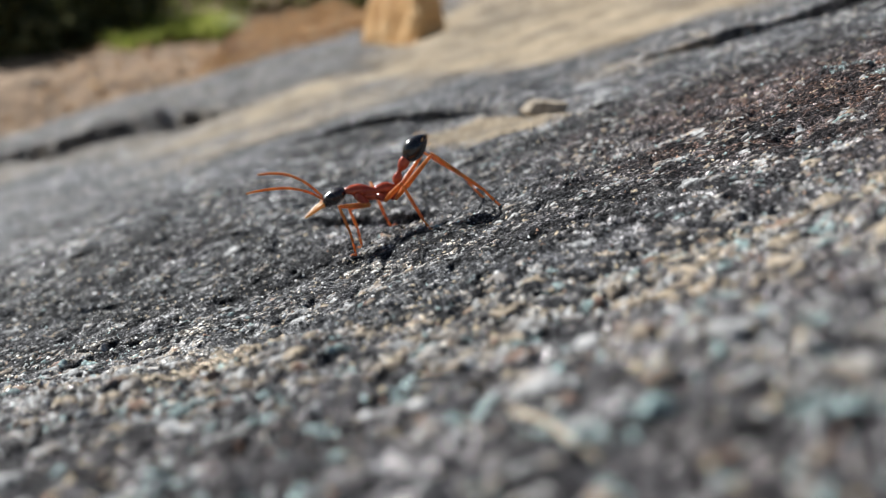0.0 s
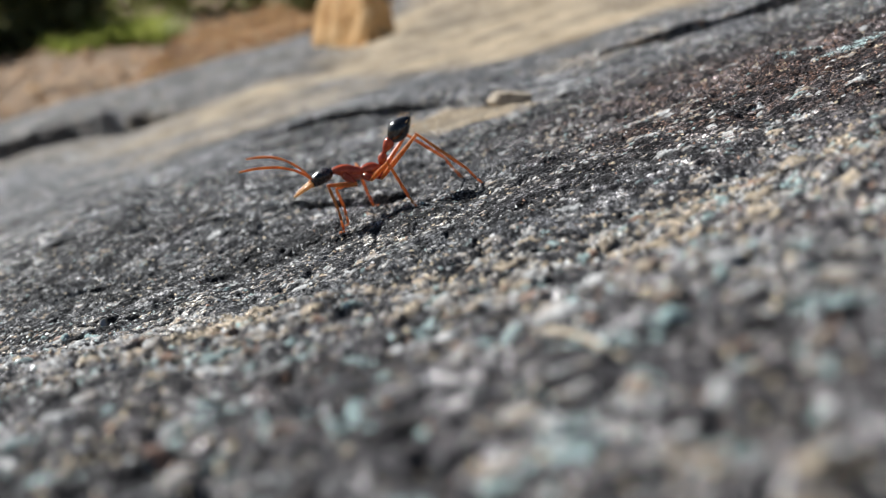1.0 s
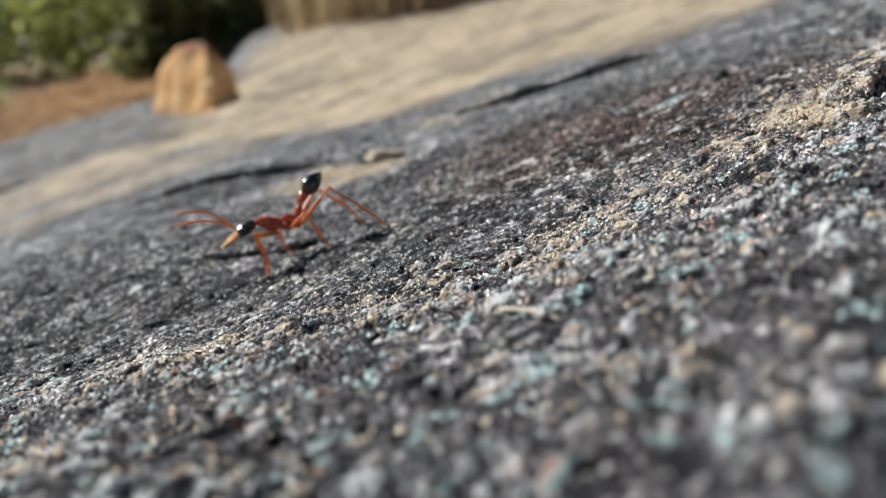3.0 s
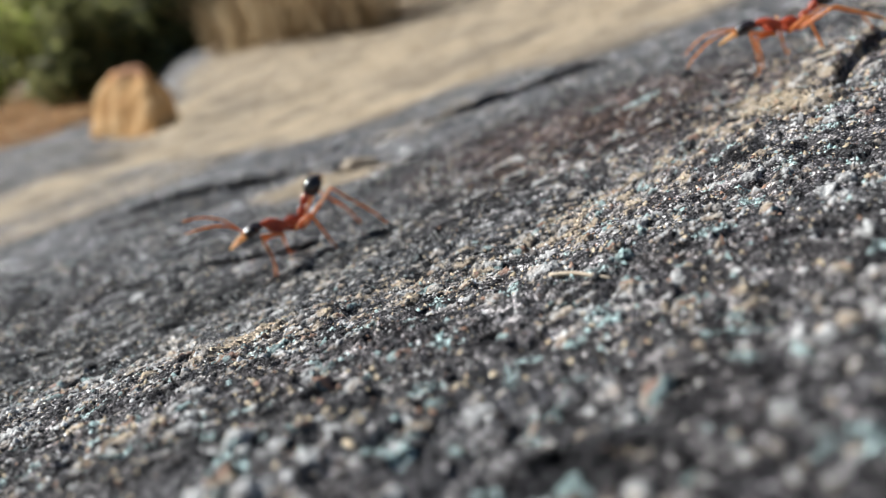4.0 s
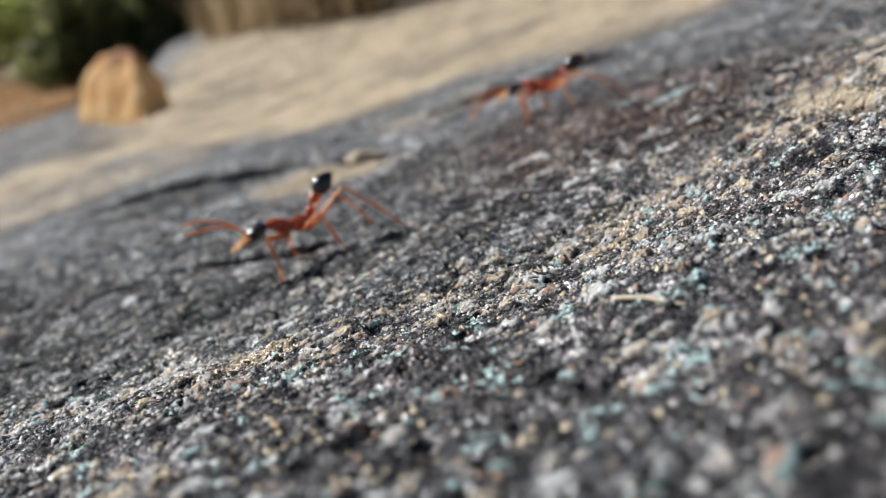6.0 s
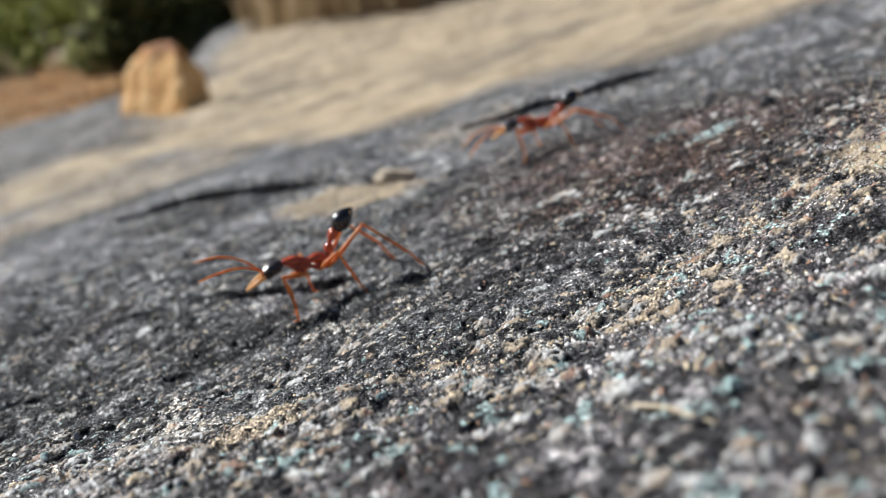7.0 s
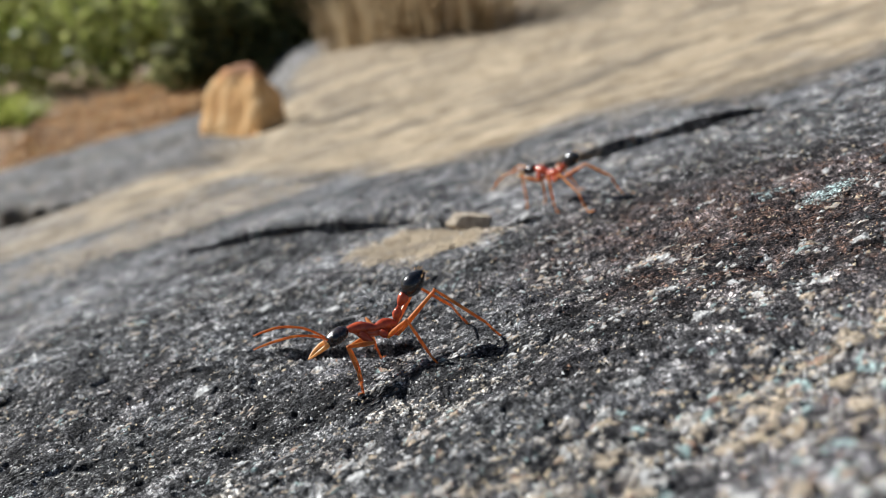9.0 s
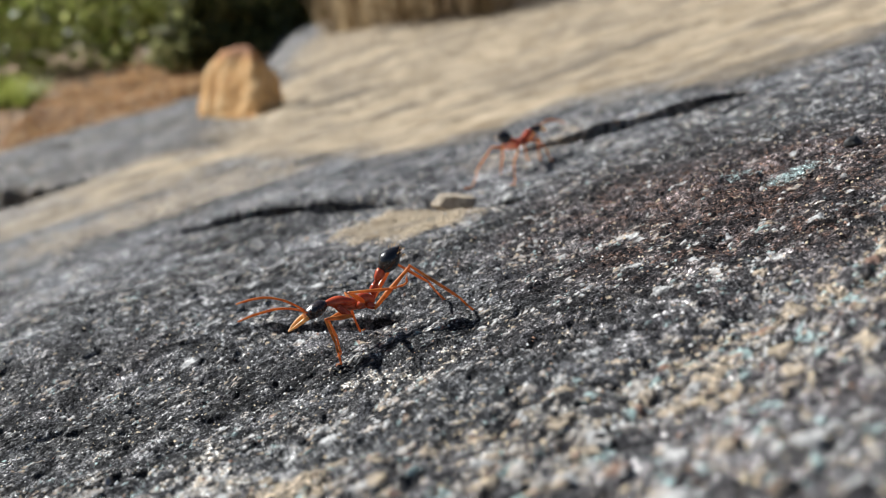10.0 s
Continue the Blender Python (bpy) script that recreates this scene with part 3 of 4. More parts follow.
def chunk(name, centre, size, material, seed, label, category, turn=0.0, sharp=0.25, lean=0.0, taper=0.12, faces=()):
    """An angular lump of rock resting at its base."""
    rng = random.Random(seed)
    bm = bmesh.new()
    bmesh.ops.create_icosphere(bm, subdivisions=4, radius=1.0)
    cuts = [(Vector((rng.uniform(-1, 1), rng.uniform(-1, 1), rng.uniform(-0.4, 1))).normalized(), rng.uniform(0.62, 0.9)) for _ in range(11)]
    cuts = [(Vector(f[:3]).normalized(), f[3]) for f in faces] + (cuts if not faces else cuts[:3])
    for v in bm.verts:
        for nrm, d in cuts:
            over = v.co.dot(nrm) - d
            if over > 0:
                v.co -= nrm * over * (1 - sharp * 0.2)
        v.co += v.co.normalized() * 0.05 * noise.noise(v.co * 3 + Vector((seed, 0, 0))) + v.co.normalized() * 0.025 * noise.noise(v.co * 9)
        v.co.z = max(v.co.z, -0.75)
        narrow = 1 - taper * max(0.0, v.co.z + 0.4)
        v.co.x, v.co.y = v.co.x * narrow, v.co.y * narrow
        v.co = Vector((v.co.x * size[0] + lean * v.co.z, v.co.y * size[1], (v.co.z + 0.75) * size[2] / 1.6)) * CM
    me = bpy.data.meshes.new(name)
    bm.to_mesh(me)
    bm.free()
    me.materials.append(material)
    me.polygons.foreach_set("use_smooth", [True] * len(me.polygons))
    ob = new(name, me)
    ob.matrix_basis = pose(centre[0] * CM, centre[1] * CM, (height(*centre) - 0.05 * size[2]) * CM, 0, 0, turn)
    return tagged(ob, label, category)


def stone():
    """A blunt pear-shaped block with a broad front and a steep side to its right."""
    bm = bmesh.new()
    for v in ((1.2, -3.0, -0.1), (1.5, -2.3, 2.4), (1.4, -1.0, 4.4), (0.9, 1.0, 6.1), (-3.5, 2.9, -0.5), (-3.8, 3.2, 1.2), (-3.4, 3.3, 3.4), (-2.5, 3.2, 5.0), (-1.4, 2.8, 6.1), (-0.3, 2.1, 6.4),
              (2.7, 0.7, 0.1), (3.8, 1.2, 2.1), (3.4, 1.5, 3.5), (2.4, 1.8, 4.7), (1.6, 2.0, 5.6), (-2.5, 4.8, -0.5), (2.8, 4.4, 0.1), (-1.8, 4.2, 4.6), (1.5, 3.8, 4.6)):
        bm.verts.new(Vector(v) * CM)
    bmesh.ops.convex_hull(bm, input=bm.verts)
    bmesh.ops.subdivide_edges(bm, edges=bm.edges, cuts=6, use_grid_fill=True)
    for _ in range(3):
        bmesh.ops.smooth_vert(bm, verts=[v for v in bm.verts if v.co.z > 0.004], factor=0.5, use_axis_x=True, use_axis_y=True, use_axis_z=True)
    for v in bm.verts:
        p = v.co / CM
        flute = noise.noise(Vector((p.x * 1.1, p.y * 1.1, p.z * 0.25)))
        v.co += Vector((noise.noise(p * 0.6), noise.noise(p * 0.6 + Vector((9, 0, 0))), noise.noise(p * 0.6 + Vector((0, 9, 0))))) * 0.14 * CM + p.normalized() * (flute * 0.30 + noise.noise(p * 1.9) * 0.10) * CM
    me = bpy.data.meshes.new("stone")
    bm.to_mesh(me)
    bm.free()
    me.materials.append(STONE)
    ob = new("stone", me)
    ob.location = (-3.1 * CM, 69.5 * CM, (height(-3.1, 69.5) - 0.25) * CM)
    return tagged(ob, "ochre-orange blunt upright stone lying on pale rock", "stone")


stone()
chunk("rock_chip", (2.6, 19.3), (0.75, 0.55, 0.5), CHIP, 3, "pale tan sandstone chip beside a dark crack", "rock chip", -25, 0.05, faces=((0.1, 0, 1, 0.45), (1, 0.1, 0.1, 0.72), (-1, 0.2, 0.15, 0.78), (0.1, -1, 0.15, 0.62), (0.7, -0.75, 0.2, 0.8), (-0.6, -0.8, 0.3, 0.8)))
chunk("pebble", (7.95, 11.9), (0.2, 0.16, 0.2), BLACK, 5, "small black pebble on the lichened rock", "pebble")
chunk("seed_husk", (-1.65, 24.7), (0.22, 0.16, 0.16), HUSK, 9, "small orange husk caught in the crack", "husk", 30)

# a bit of dry straw on the near bank
_a, _b = Vector((0.46, 4.40, height(0.46, 4.40) + 0.02)), Vector((0.83, 3.79, height(0.83, 3.79) + 0.03))
straw = Soup().tube([_a, _a.lerp(_b, 0.35) + Vector((0.02, 0.0, 0.03)), _a.lerp(_b, 0.7) + Vector((-0.01, 0, 0.02)), _b], [0.027, 0.024, 0.022, 0.012], 8, 4).make("straw", STRAW, None, _a)
tagged(straw, "short bleached bit of straw lying on the rock", "straw")


def grit():
    """Loose lichen crumbs and sand grains over the rock, uncountable."""
    rng = np.random.RandomState(4)
    n = 330000
    x, y = rng.uniform(-8.5, 11.5, n), 2.2 + 18 * rng.uniform(0, 1, n) ** 1.15
    patch = step(-0.25, 0.35, fbm(x / 0.45, y / 0.45, 141, 4))
    keep = rng.uniform(0, 1, n) < (0.30 + 0.25 * step(2.5, -0.5, y - lip(x))) * (0.25 + 0.75 * patch) * (1 - 0.5 * step(13, 19, y))
    x, y = x[keep], y[keep]
    n = len(x)
    cover, crumb, _ = clumps(x, y)
    chance = rng.uniform(0, 1, n)
    # kinds: dark sand, grey sand, white, tan, rust, mint lichen
    light = pale(x, y) * (0.25 + 0.9 * step(-0.05, 0.4, fbm(x / 0.5, y / 0.4, 143, 3)))
    warm, cool, red = tan(x, y), mint(x, y), rust(x, y)
    kind = 0.45 * rng.uniform(0, 1, n) ** 1.3
    for share, low, high in ((0.80 * light * (1 - 0.6 * red), 0.47, 0.62), (0.75 * warm, 0.66, 0.76), (0.07 * red, 0.80, 0.86), (0.45 * cool, 0.92, 1.0)):
        kind = np.where(rng.uniform(0, 1, n) < share, low + (high - low) * chance, kind)
    kind = np.where((cover > 0.5) & (chance < 0.75), np.where(crumb < 0.62, 0.48 + 0.2 * crumb, crumb), kind)
    r = 0.0065 + 0.020 * rng.uniform(0, 1, n) ** 3.0 * (1 + 0.5 * step(1, -2, y - lip(x))) + 0.004 * (kind > 0.46)
    base = np.array([(0, 0, 1.0), (1.0, 0, -0.5), (0.31, 0.95, -0.5), (-0.81, 0.59, -0.5), (-0.81, -0.59, -0.5), (0.31, -0.95, -0.5)])
    q, long, tall = rng.uniform(0, 6.283, n), rng.uniform(0.8, 1.5, n), rng.uniform(0.5, 1.1, n)
    v = base[None] * rng.uniform(0.7, 1.3, (n, 6, 3))
    v[:, 0, :2] += rng.uniform(-0.5, 0.5, (n, 2))
    vx, vy, vz = v[:, :, 0] * long[:, None], v[:, :, 1], v[:, :, 2] * tall[:, None]
    c, k = np.cos(q)[:, None], np.sin(q)[:, None]
    z = surface(x, y)
    co = np.stack([x[:, None] + r[:, None] * (vx * c - vy * k), y[:, None] + r[:, None] * (vx * k + vy * c), z[:, None] + r[:, None] * (vz + 0.1)], 2).reshape(-1, 3) * CM
    tri = np.array([(0, 1, 2), (0, 2, 3), (0, 3, 4), (0, 4, 5), (0, 5, 1)], np.int32)
    loops = (np.arange(n, dtype=np.int32)[:, None, None] * 6 + tri[None]).ravel()
    me = bpy.data.meshes.new("lichen_grit")
    me.vertices.add(len(co))
    me.vertices.foreach_set("co", co.astype(np.float32).ravel())
    me.loops.add(len(loops))
    me.loops.foreach_set("vertex_index", loops)
    me.polygons.add(len(loops) // 3)
    me.polygons.foreach_set("loop_start", np.arange(0, len(loops), 3, dtype=np.int32))
    me.attributes.new("kind", "FLOAT", "POINT").data.foreach_set("value", np.repeat(kind, 6).astype(np.float32))
    me.materials.append(GRIT)
    me.update(calc_edges=True)
    return tagged(new("lichen_grit", me), "pale grey tan and mint lichen crumbs strewn on rock", "lichen", kind="stuff")


grit()


# ---- the ants ----
def make_ant(raised=True):
    """A long-jawed ant, its feet on z = 0, looking along +x, its gaster held up or nearly level; lengths in centimetres."""
    w0, w1, w2 = (Vector((-0.68, 0, 0.93)), Vector((-0.85, 0, 1.10)), Vector((-1.25, 0, 1.335))) if raised else (Vector((-0.72, 0, 0.85)), Vector((-0.91, 0, 0.96)), Vector((-1.37, 0, 1.15)))
    root = w1 + (w0 - w1) * 0.18
    ant = new("ant")
    parts = {}
    # trunk
    t = Soup()
    t.body([(0.20, 0.905, 0.045, 0.040), (0.14, 0.895, 0.070, 0.062), (0.05, 0.868, 0.100, 0.095), (-0.05, 0.842, 0.108, 0.103), (-0.15, 0.805, 0.090, 0.082), (-0.235, 0.770, 0.068, 0.060),
            (-0.30, 0.762, 0.078, 0.082), (-0.39, 0.748, 0.094, 0.108), (-0.48, 0.722, 0.090, 0.105), (-0.55, 0.695, 0.066, 0.072), (-0.58, 0.685, 0.030, 0.034)])
    t.body([(0.00, 0.77, 0.03, 0.03), (-0.08, 0.74, 0.07, 0.07), (-0.22, 0.70, 0.075, 0.07), (-0.36, 0.67, 0.085, 0.075), (-0.47, 0.655, 0.06, 0.055), (-0.52, 0.65, 0.02, 0.02)])
    parts["trunk"] = t.make("thorax", RED, ant)
    # waist and gaster
    p = Soup()
    p.tube([(-0.55, 0, 0.69), (-0.61, 0, 0.79)], [0.035, 0.035], 10, 2)
    p.pod((-0.57, -0.0, 0.76), w0, [(0, 0.03), (0.2, 0.056), (0.5, 0.074), (0.8, 0.056), (1, 0.03)], 1.05, 14)
    p.make("petiole", RED, ant)
    q = Soup()
    q.tube([w0 + (w0 - w1) * 0.15, w0 + (w1 - w0) * 0.25], [0.032, 0.035], 10, 2)
    q.pod(w0 + (w1 - w0) * 0.1, w1, [(0, 0.035), (0.25, 0.068), (0.6, 0.088), (0.9, 0.078), (1, 0.06)], 1.0, 14)
    q.make("postpetiole", RED, ant)
    g = Soup()
    g.pod(root, w2, [(0, 0.05), (0.05, 0.08), (0.16, 0.125), (0.30, 0.160), (0.44, 0.167), (0.60, 0.150), (0.75, 0.110), (0.88, 0.062), (0.96, 0.026), (1, 0.006)], 1.0, 24, 0.012)
    gaster = g.make("gaster", JET, ant, root)
    hs = Soup()
    rng = random.Random(3)
    for i in range(46):
        a, s = rng.uniform(0, 6.283), rng.uniform(0.72, 0.99)
        d = (w2 - root).normalized()
        side = d.cross(Vector((0, 0, 1))).normalized()
        up = side.cross(d)
        r = 0.165 * math.sqrt(max(0.0, 1 - ((s - 0.48) / 0.53) ** 2)) * 0.95
        c = root.lerp(w2, s) + (side * math.cos(a) + up * math.sin(a)) * r
        hs.tube([c, c + (d * 0.8 + (side * math.cos(a) + up * math.sin(a)) * 0.6) * rng.uniform(0.03, 0.06)], [0.0022, 0.0008], 4, 1)
    hh = hs.make("hair", HORN, gaster, root)
    hh.location = (0, 0, 0)
    # head, built about the neck
    neck = Vector((0.19, 0.0, 0.90))
    h = Soup()
    h.tube([(0.14, 0, 0.895), (0.24, 0, 0.895)], [0.038, 0.042], 10, 2)
    h.body([(0.175, 0.905, 0.03, 0.03), (0.20, 0.90, 0.090, 0.065), (0.25, 0.893, 0.138, 0.098), (0.33, 0.880, 0.162, 0.116), (0.41, 0.866, 0.165, 0.118), (0.48, 0.852, 0.150, 0.105), (0.53, 0.842, 0.128, 0.085), (0.555, 0.838, 0.085, 0.055), (0.565, 0.836, 0.03, 0.02)], 22)
    head = h.make("head", HEADC, ant, neck)
    f = Soup()
    f.body([(0.50, 0.835, 0.10, 0.070), (0.555, 0.828, 0.115, 0.072), (0.59, 0.820, 0.09, 0.045), (0.60, 0.818, 0.03, 0.015)], 16)
    f.make("face_plate", AMBER, head, neck).location = (0, 0, 0)
    for sgn in (1, -1):
        e = Soup()
        e.pod((0.335, sgn * 0.142, 0.905), (0.495, sgn * 0.128, 0.880), [(0, 0.012), (0.15, 0.048), (0.5, 0.070), (0.85, 0.048), (1, 0.012)], 1.1, 14)
        e.make("eye", EYEB, head, neck).location = (0, 0, 0)
        m = Soup()
        m.tube([(0.54, sgn * 0.100, 0.825), (0.64, sgn * 0.118, 0.800), (0.76, sgn * 0.085, 0.755), (0.85, sgn * 0.030, 0.715), (0.885, sgn * -0.012, 0.700)], [0.036, 0.032, 0.024, 0.015, 0.004], 10, 5)
        for k in range(8):
            u = k / 7.0
            c = Vector((0.66 + 0.19 * u, sgn * (0.100 - 0.070 * u), 0.790 - 0.070 * u))
            m.tube([c, c + Vector((0.012, -sgn * 0.034, -0.004))], [0.008, 0.002], 5, 1)
        m.make("mandible", HORN, head, neck).location = (0, 0, 0)
    # feelers
    for key, base, elbow, mid, tip in (("near", (0.53, 0.085, 0.90), (0.74, 0.24, 1.14), (1.06, 0.36, 1.31), (1.50, 0.42, 1.40)),
                                       ("far", (0.53, -0.085, 0.90), (0.74, -0.10, 1.22), (1.02, -0.22, 1.40), (1.38, -0.32, 1.48))):
        a = Soup()
        b_, e_, m_, t_ = (Vector(v) for v in (base, elbow, mid, tip))
        a.tube([b_, b_.lerp(e_, 0.5) + Vector((0.0, 0, 0.02)), e_], [0.016, 0.018, 0.021], 8, 4)
        a.tube([e_ - (m_ - e_) * 0.03, e_.lerp(m_, 0.5) + Vector((0, 0, 0.02)), m_, m_.lerp(t_, 0.5) + Vector((0, 0, 0.012)), t_], [0.014, 0.019, 0.020, 0.018, 0.010], 8, 5)
        parts["feeler_" + key] = a.make("antenna", AMBER, ant, base)
    # legs: hip, joint, knee, ankle, toe
    legs = {
        "front_near": [(0.03, 0.09, 0.79), (-0.09, 0.19, 0.62), (0.33, 0.36, 0.77), (0.30, 0.36, 0.38), (0.35, 0.36, 0.015)],
        "front_far": [(0.03, -0.09, 0.79), (-0.09, -0.17, 0.62), (0.22, -0.14, 0.60), (0.19, -0.08, 0.28), (0.25, -0.02, 0.015)],
        "mid_near": [(-0.28, 0.09, 0.69), (-0.35, 0.17, 0.61), (-0.64, 0.40, 0.82), (-0.78, 0.57, 0.22), (-0.98, 0.67, 0.015)],
        "mid_far": [(-0.26, -0.09, 0.69), (-0.25, -0.17, 0.66), (-0.22, -0.38, 0.84), (-0.27, -0.60, 0.28), (-0.36, -0.72, 0.015)],
        "hind_near": [(-0.44, 0.08, 0.65), (-0.52, 0.15, 0.59), (-1.20, 0.40, 1.09), (-1.76, 0.62, 0.37), (-2.24, 0.74, 0.015)],
        "hind_far": [(-0.44, -0.08, 0.65), (-0.52, -0.15, 0.59), (-1.14, -0.34, 1.05), (-1.66, -0.50, 0.46), (-2.14, -0.56, 0.015)],
    }
    for key, (hip, joint, knee, ankle, toe) in legs.items():
        hip, joint, knee, ankle, toe = (Vector(v) for v in (hip, joint, knee, ankle, toe))
        if not raised and key.startswith("hind"):
            knee = Vector((knee.x * 0.92, knee.y * 1.25, 0.80))
        fem = Soup()
        fem.tube([hip, hip.lerp(joint, 0.5), joint], [0.058, 0.054, 0.034], 10, 3)
        fem.tube([joint - (knee - joint) * 0.04, joint.lerp(knee, 0.3), joint.lerp(knee, 0.7), knee], [0.026, 0.043, 0.032, 0.021], 10, 4)
        leg = fem.make("leg", AMBER, ant, hip)
        cox = Soup().tube([hip - (joint - hip) * 0.1, hip.lerp(joint, 0.45), hip.lerp(joint, 0.92)], [0.058, 0.060, 0.040], 12, 3)
        cox.make("coxa", RED, leg, hip).location = (0, 0, 0)
        shin = Soup()
        shin.tube([knee + (knee - ankle) * 0.03, knee.lerp(ankle, 0.35), knee.lerp(ankle, 0.8), ankle], [0.016, 0.024, 0.025, 0.018], 10, 4)
        spur = (ankle - knee).normalized()
        shin.tube([ankle, ankle + spur * 0.05 + Vector((0.045, 0, 0.01))], [0.007, 0.002], 5, 1)
        prev = ankle
        for k in range(5):
            c0, c1 = ankle.lerp(toe, k / 5), ankle.lerp(toe, (k + 0.93) / 5)
            drop = lambda u: Vector((0, 0, -0.55 * (ankle.z - toe.z) * math.sin(math.pi * min(1.0, u))))
            shin.tube([c0 + drop(k / 5), c1 + drop((k + 0.93) / 5)], [0.014, 0.023 - 0.0015 * k], 7, 2)
        for sgn in (1, -1):
            out = Vector((toe - ankle))
            out.z = 0
            out = out.normalized() if out.length > 0.01 else Vector((1, 0, 0))
            side = Vector((-out.y, out.x, 0)) * sgn
            shin.tube([toe, toe + out * 0.035 + side * 0.02 + Vector((0, 0, 0.008)), toe + out * 0.06 + side * 0.026 - Vector((0, 0, 0.012))], [0.008, 0.006, 0.002], 5, 2)
        lower = shin.make("shin", AMBER, leg, knee)
        lower.location = (knee - hip) * CM
        parts["leg_" + key] = leg
        parts["shin_" + key] = lower
    return ant, parts


SLOPE = 16.7


def stance(x, y, yaw, lift=0.0):
    """An ant's pose on the tilted rock at a plan place, heading by yaw from -x (degrees, to its left)."""
    z = float(form(np.array([x]), np.array([y]))[0]) + lift
    return pose(x * CM, y * CM, z * CM, 0, -SLOPE, 0) @ pose(0, 0, 0, 0, 0, 180 + yaw)


still_ant, still = make_ant()
tagged(still_ant, "orange-red long-jawed ant with black gaster standing on rock", "ant", "ants on the rock")
roaming_ant, roaming = make_ant(False)
tagged(roaming_ant, "orange-red long-jawed ant with black gaster walking over rock", "ant", "ants on the rock")


# ---- plants behind ----
def leaf_cloud(s, rng, centre, radii, n, size, gap=0.25):
    """Many single leaves in an uneven cloud."""
    for _ in range(n):
        while True:
            d = Vector((rng.uniform(-1, 1), rng.uniform(-1, 1), rng.uniform(-1, 1)))
            if 0.2 < d.length < 1:
                break
        d = d.normalized() * (0.45 + 0.6 * rng.random() ** 0.6)
        if noise.noise(d * 2.3 + Vector(centre) * 0.02) < -gap:
            continue
        c = Vector((centre[0] + d.x * radii[0], centre[1] + d.y * radii[1], centre[2] + d.z * radii[2]))
        e = Euler((rng.uniform(-1.2, 1.2), rng.uniform(-1.2, 1.2), rng.uniform(0, 6.3))).to_matrix()
        L, W = size * rng.uniform(0.6, 1.3), size * rng.uniform(0.2, 0.4)
        b = len(s.v)
        for u, v, w in ((-1, 0, 0), (0, -1, 0.12), (1, 0, 0.3), (0, 1, 0.12)):
            s.v.append(c + e @ Vector((u * L / 2, v * W, w * L)))
        s.f.append((b, b + 1, b + 2, b + 3))


def shrub(x, y, width, tall, leaf, seed, label, size=3.0, n=2600):
    rng = random.Random(seed)
    bush = new("shrub")
    gz = float(soil(np.array([x]), np.array([y]))[0])
    bush.location = (x * CM, y * CM, gz * CM)
    st = Soup()
    tips = []
    for k in range(6):
        a = rng.uniform(0, 6.28)
        tip = Vector((math.cos(a) * width * rng.uniform(0.2, 0.6), math.sin(a) * width * rng.uniform(0.2, 0.6), tall * rng.uniform(0.45, 0.8)))
        st.tube([(0, 0, -1), tip * 0.4 + Vector((0, 0, tall * 0.1)), tip], [tall * 0.018, tall * 0.012, tall * 0.004], 6, 3)
        tips.append(tip)
    st.make("stem", BARK, bush)
    cr = Soup()
    low = [Vector((width * u, -width * 0.3, tall * 0.16)) for u in (-0.75, -0.25, 0.25, 0.75)] + [Vector((width * u, 0, tall * 0.4)) for u in (-0.5, 0, 0.5)]
    for tip in tips + low:
        leaf_cloud(cr, rng, tip, (width * 0.45, width * 0.45, tall * 0.27), n // 12, size, 0.45)
    cr.make("crown", leaf, bush)
    return tagged(bush, label, "shrub", "shrubs behind the rock")


DENSE, PALE = "dense dark green shrub growing on soil behind the rock", "olive-leaved open shrub on the leaf-strewn soil"
SHRUBS = [(-185, 265, 48, 45, SUNNY), (-128, 245, 45, 42, SUNNY), (-82, 250, 42, 46, SUNNY), (-40, 270, 42, 42, SUNNY), (2, 280, 42, 45, OLIVE), (45, 290, 45, 45, OLIVE), (92, 310, 50, 50, LEAF),
          (-235, 440, 80, 80, LEAF), (-140, 450, 80, 75, OLIVE), (-45, 460, 80, 80, LEAF), (50, 470, 80, 80, OLIVE), (150, 480, 80, 85, OLIVE),
          (-62, 158, 11, 17, OLIVE), (-76, 156, 13, 20, OLIVE), (-93, 160, 14, 22, LEAF), (9, 205, 17, 26, LEAF), (-6, 190, 14, 20, LEAF), (24, 210, 17, 24, OLIVE), (-340, 950, 200, 240, LEAF), (-60, 980, 200, 240, OLIVE), (220, 1000, 200, 240, LEAF)]
for i, (x, y, w, tall, leaf) in enumerate(SHRUBS):
    shrub(x, y, w, tall, leaf, 20 + i, DENSE if leaf is LEAF else PALE, 15.0 if y > 600 else 5.5 if y > 400 else 3.2, 2600)


def tuft(x, y, tall, material, seed, label, n=140, wide=6.0):
    rng = random.Random(seed)
    s = Soup()
    for _ in range(n):
        a, r = rng.uniform(0, 6.28), wide * math.sqrt(rng.random()) * 0.5
        b = Vector((r * math.cos(a), r * math.sin(a), -0.5))
        out = Vector((math.cos(a), math.sin(a), 0)) * rng.uniform(0.1, 0.7) * tall + Vector((rng.uniform(-1, 1), rng.uniform(-1, 1), 0)) * 0.15 * tall
        t = tall * rng.uniform(0.5, 1.0)
        side = Vector((-math.sin(a), math.cos(a), 0)) * 0.14
        k = len(s.v)
        for p, wdt in ((b, 1.0), (b + out * 0.3 + Vector((0, 0, t * 0.6)), 0.8), (b + out + Vector((0, 0, t)), 0.15)):
            s.v.append(p - side * wdt)
            s.v.append(p + side * wdt)
        s.f.extend([(k, k + 1, k + 3, k + 2), (k + 2, k + 3, k + 5, k + 4)])
    ob = s.make("grass_tuft", material)
    ob.location = (x * CM, y * CM, max(float(soil(np.array([x]), np.array([y]))[0]), height(x, y)) * CM)
    return tagged(ob, label, "grass", "grass tufts behind the rock")


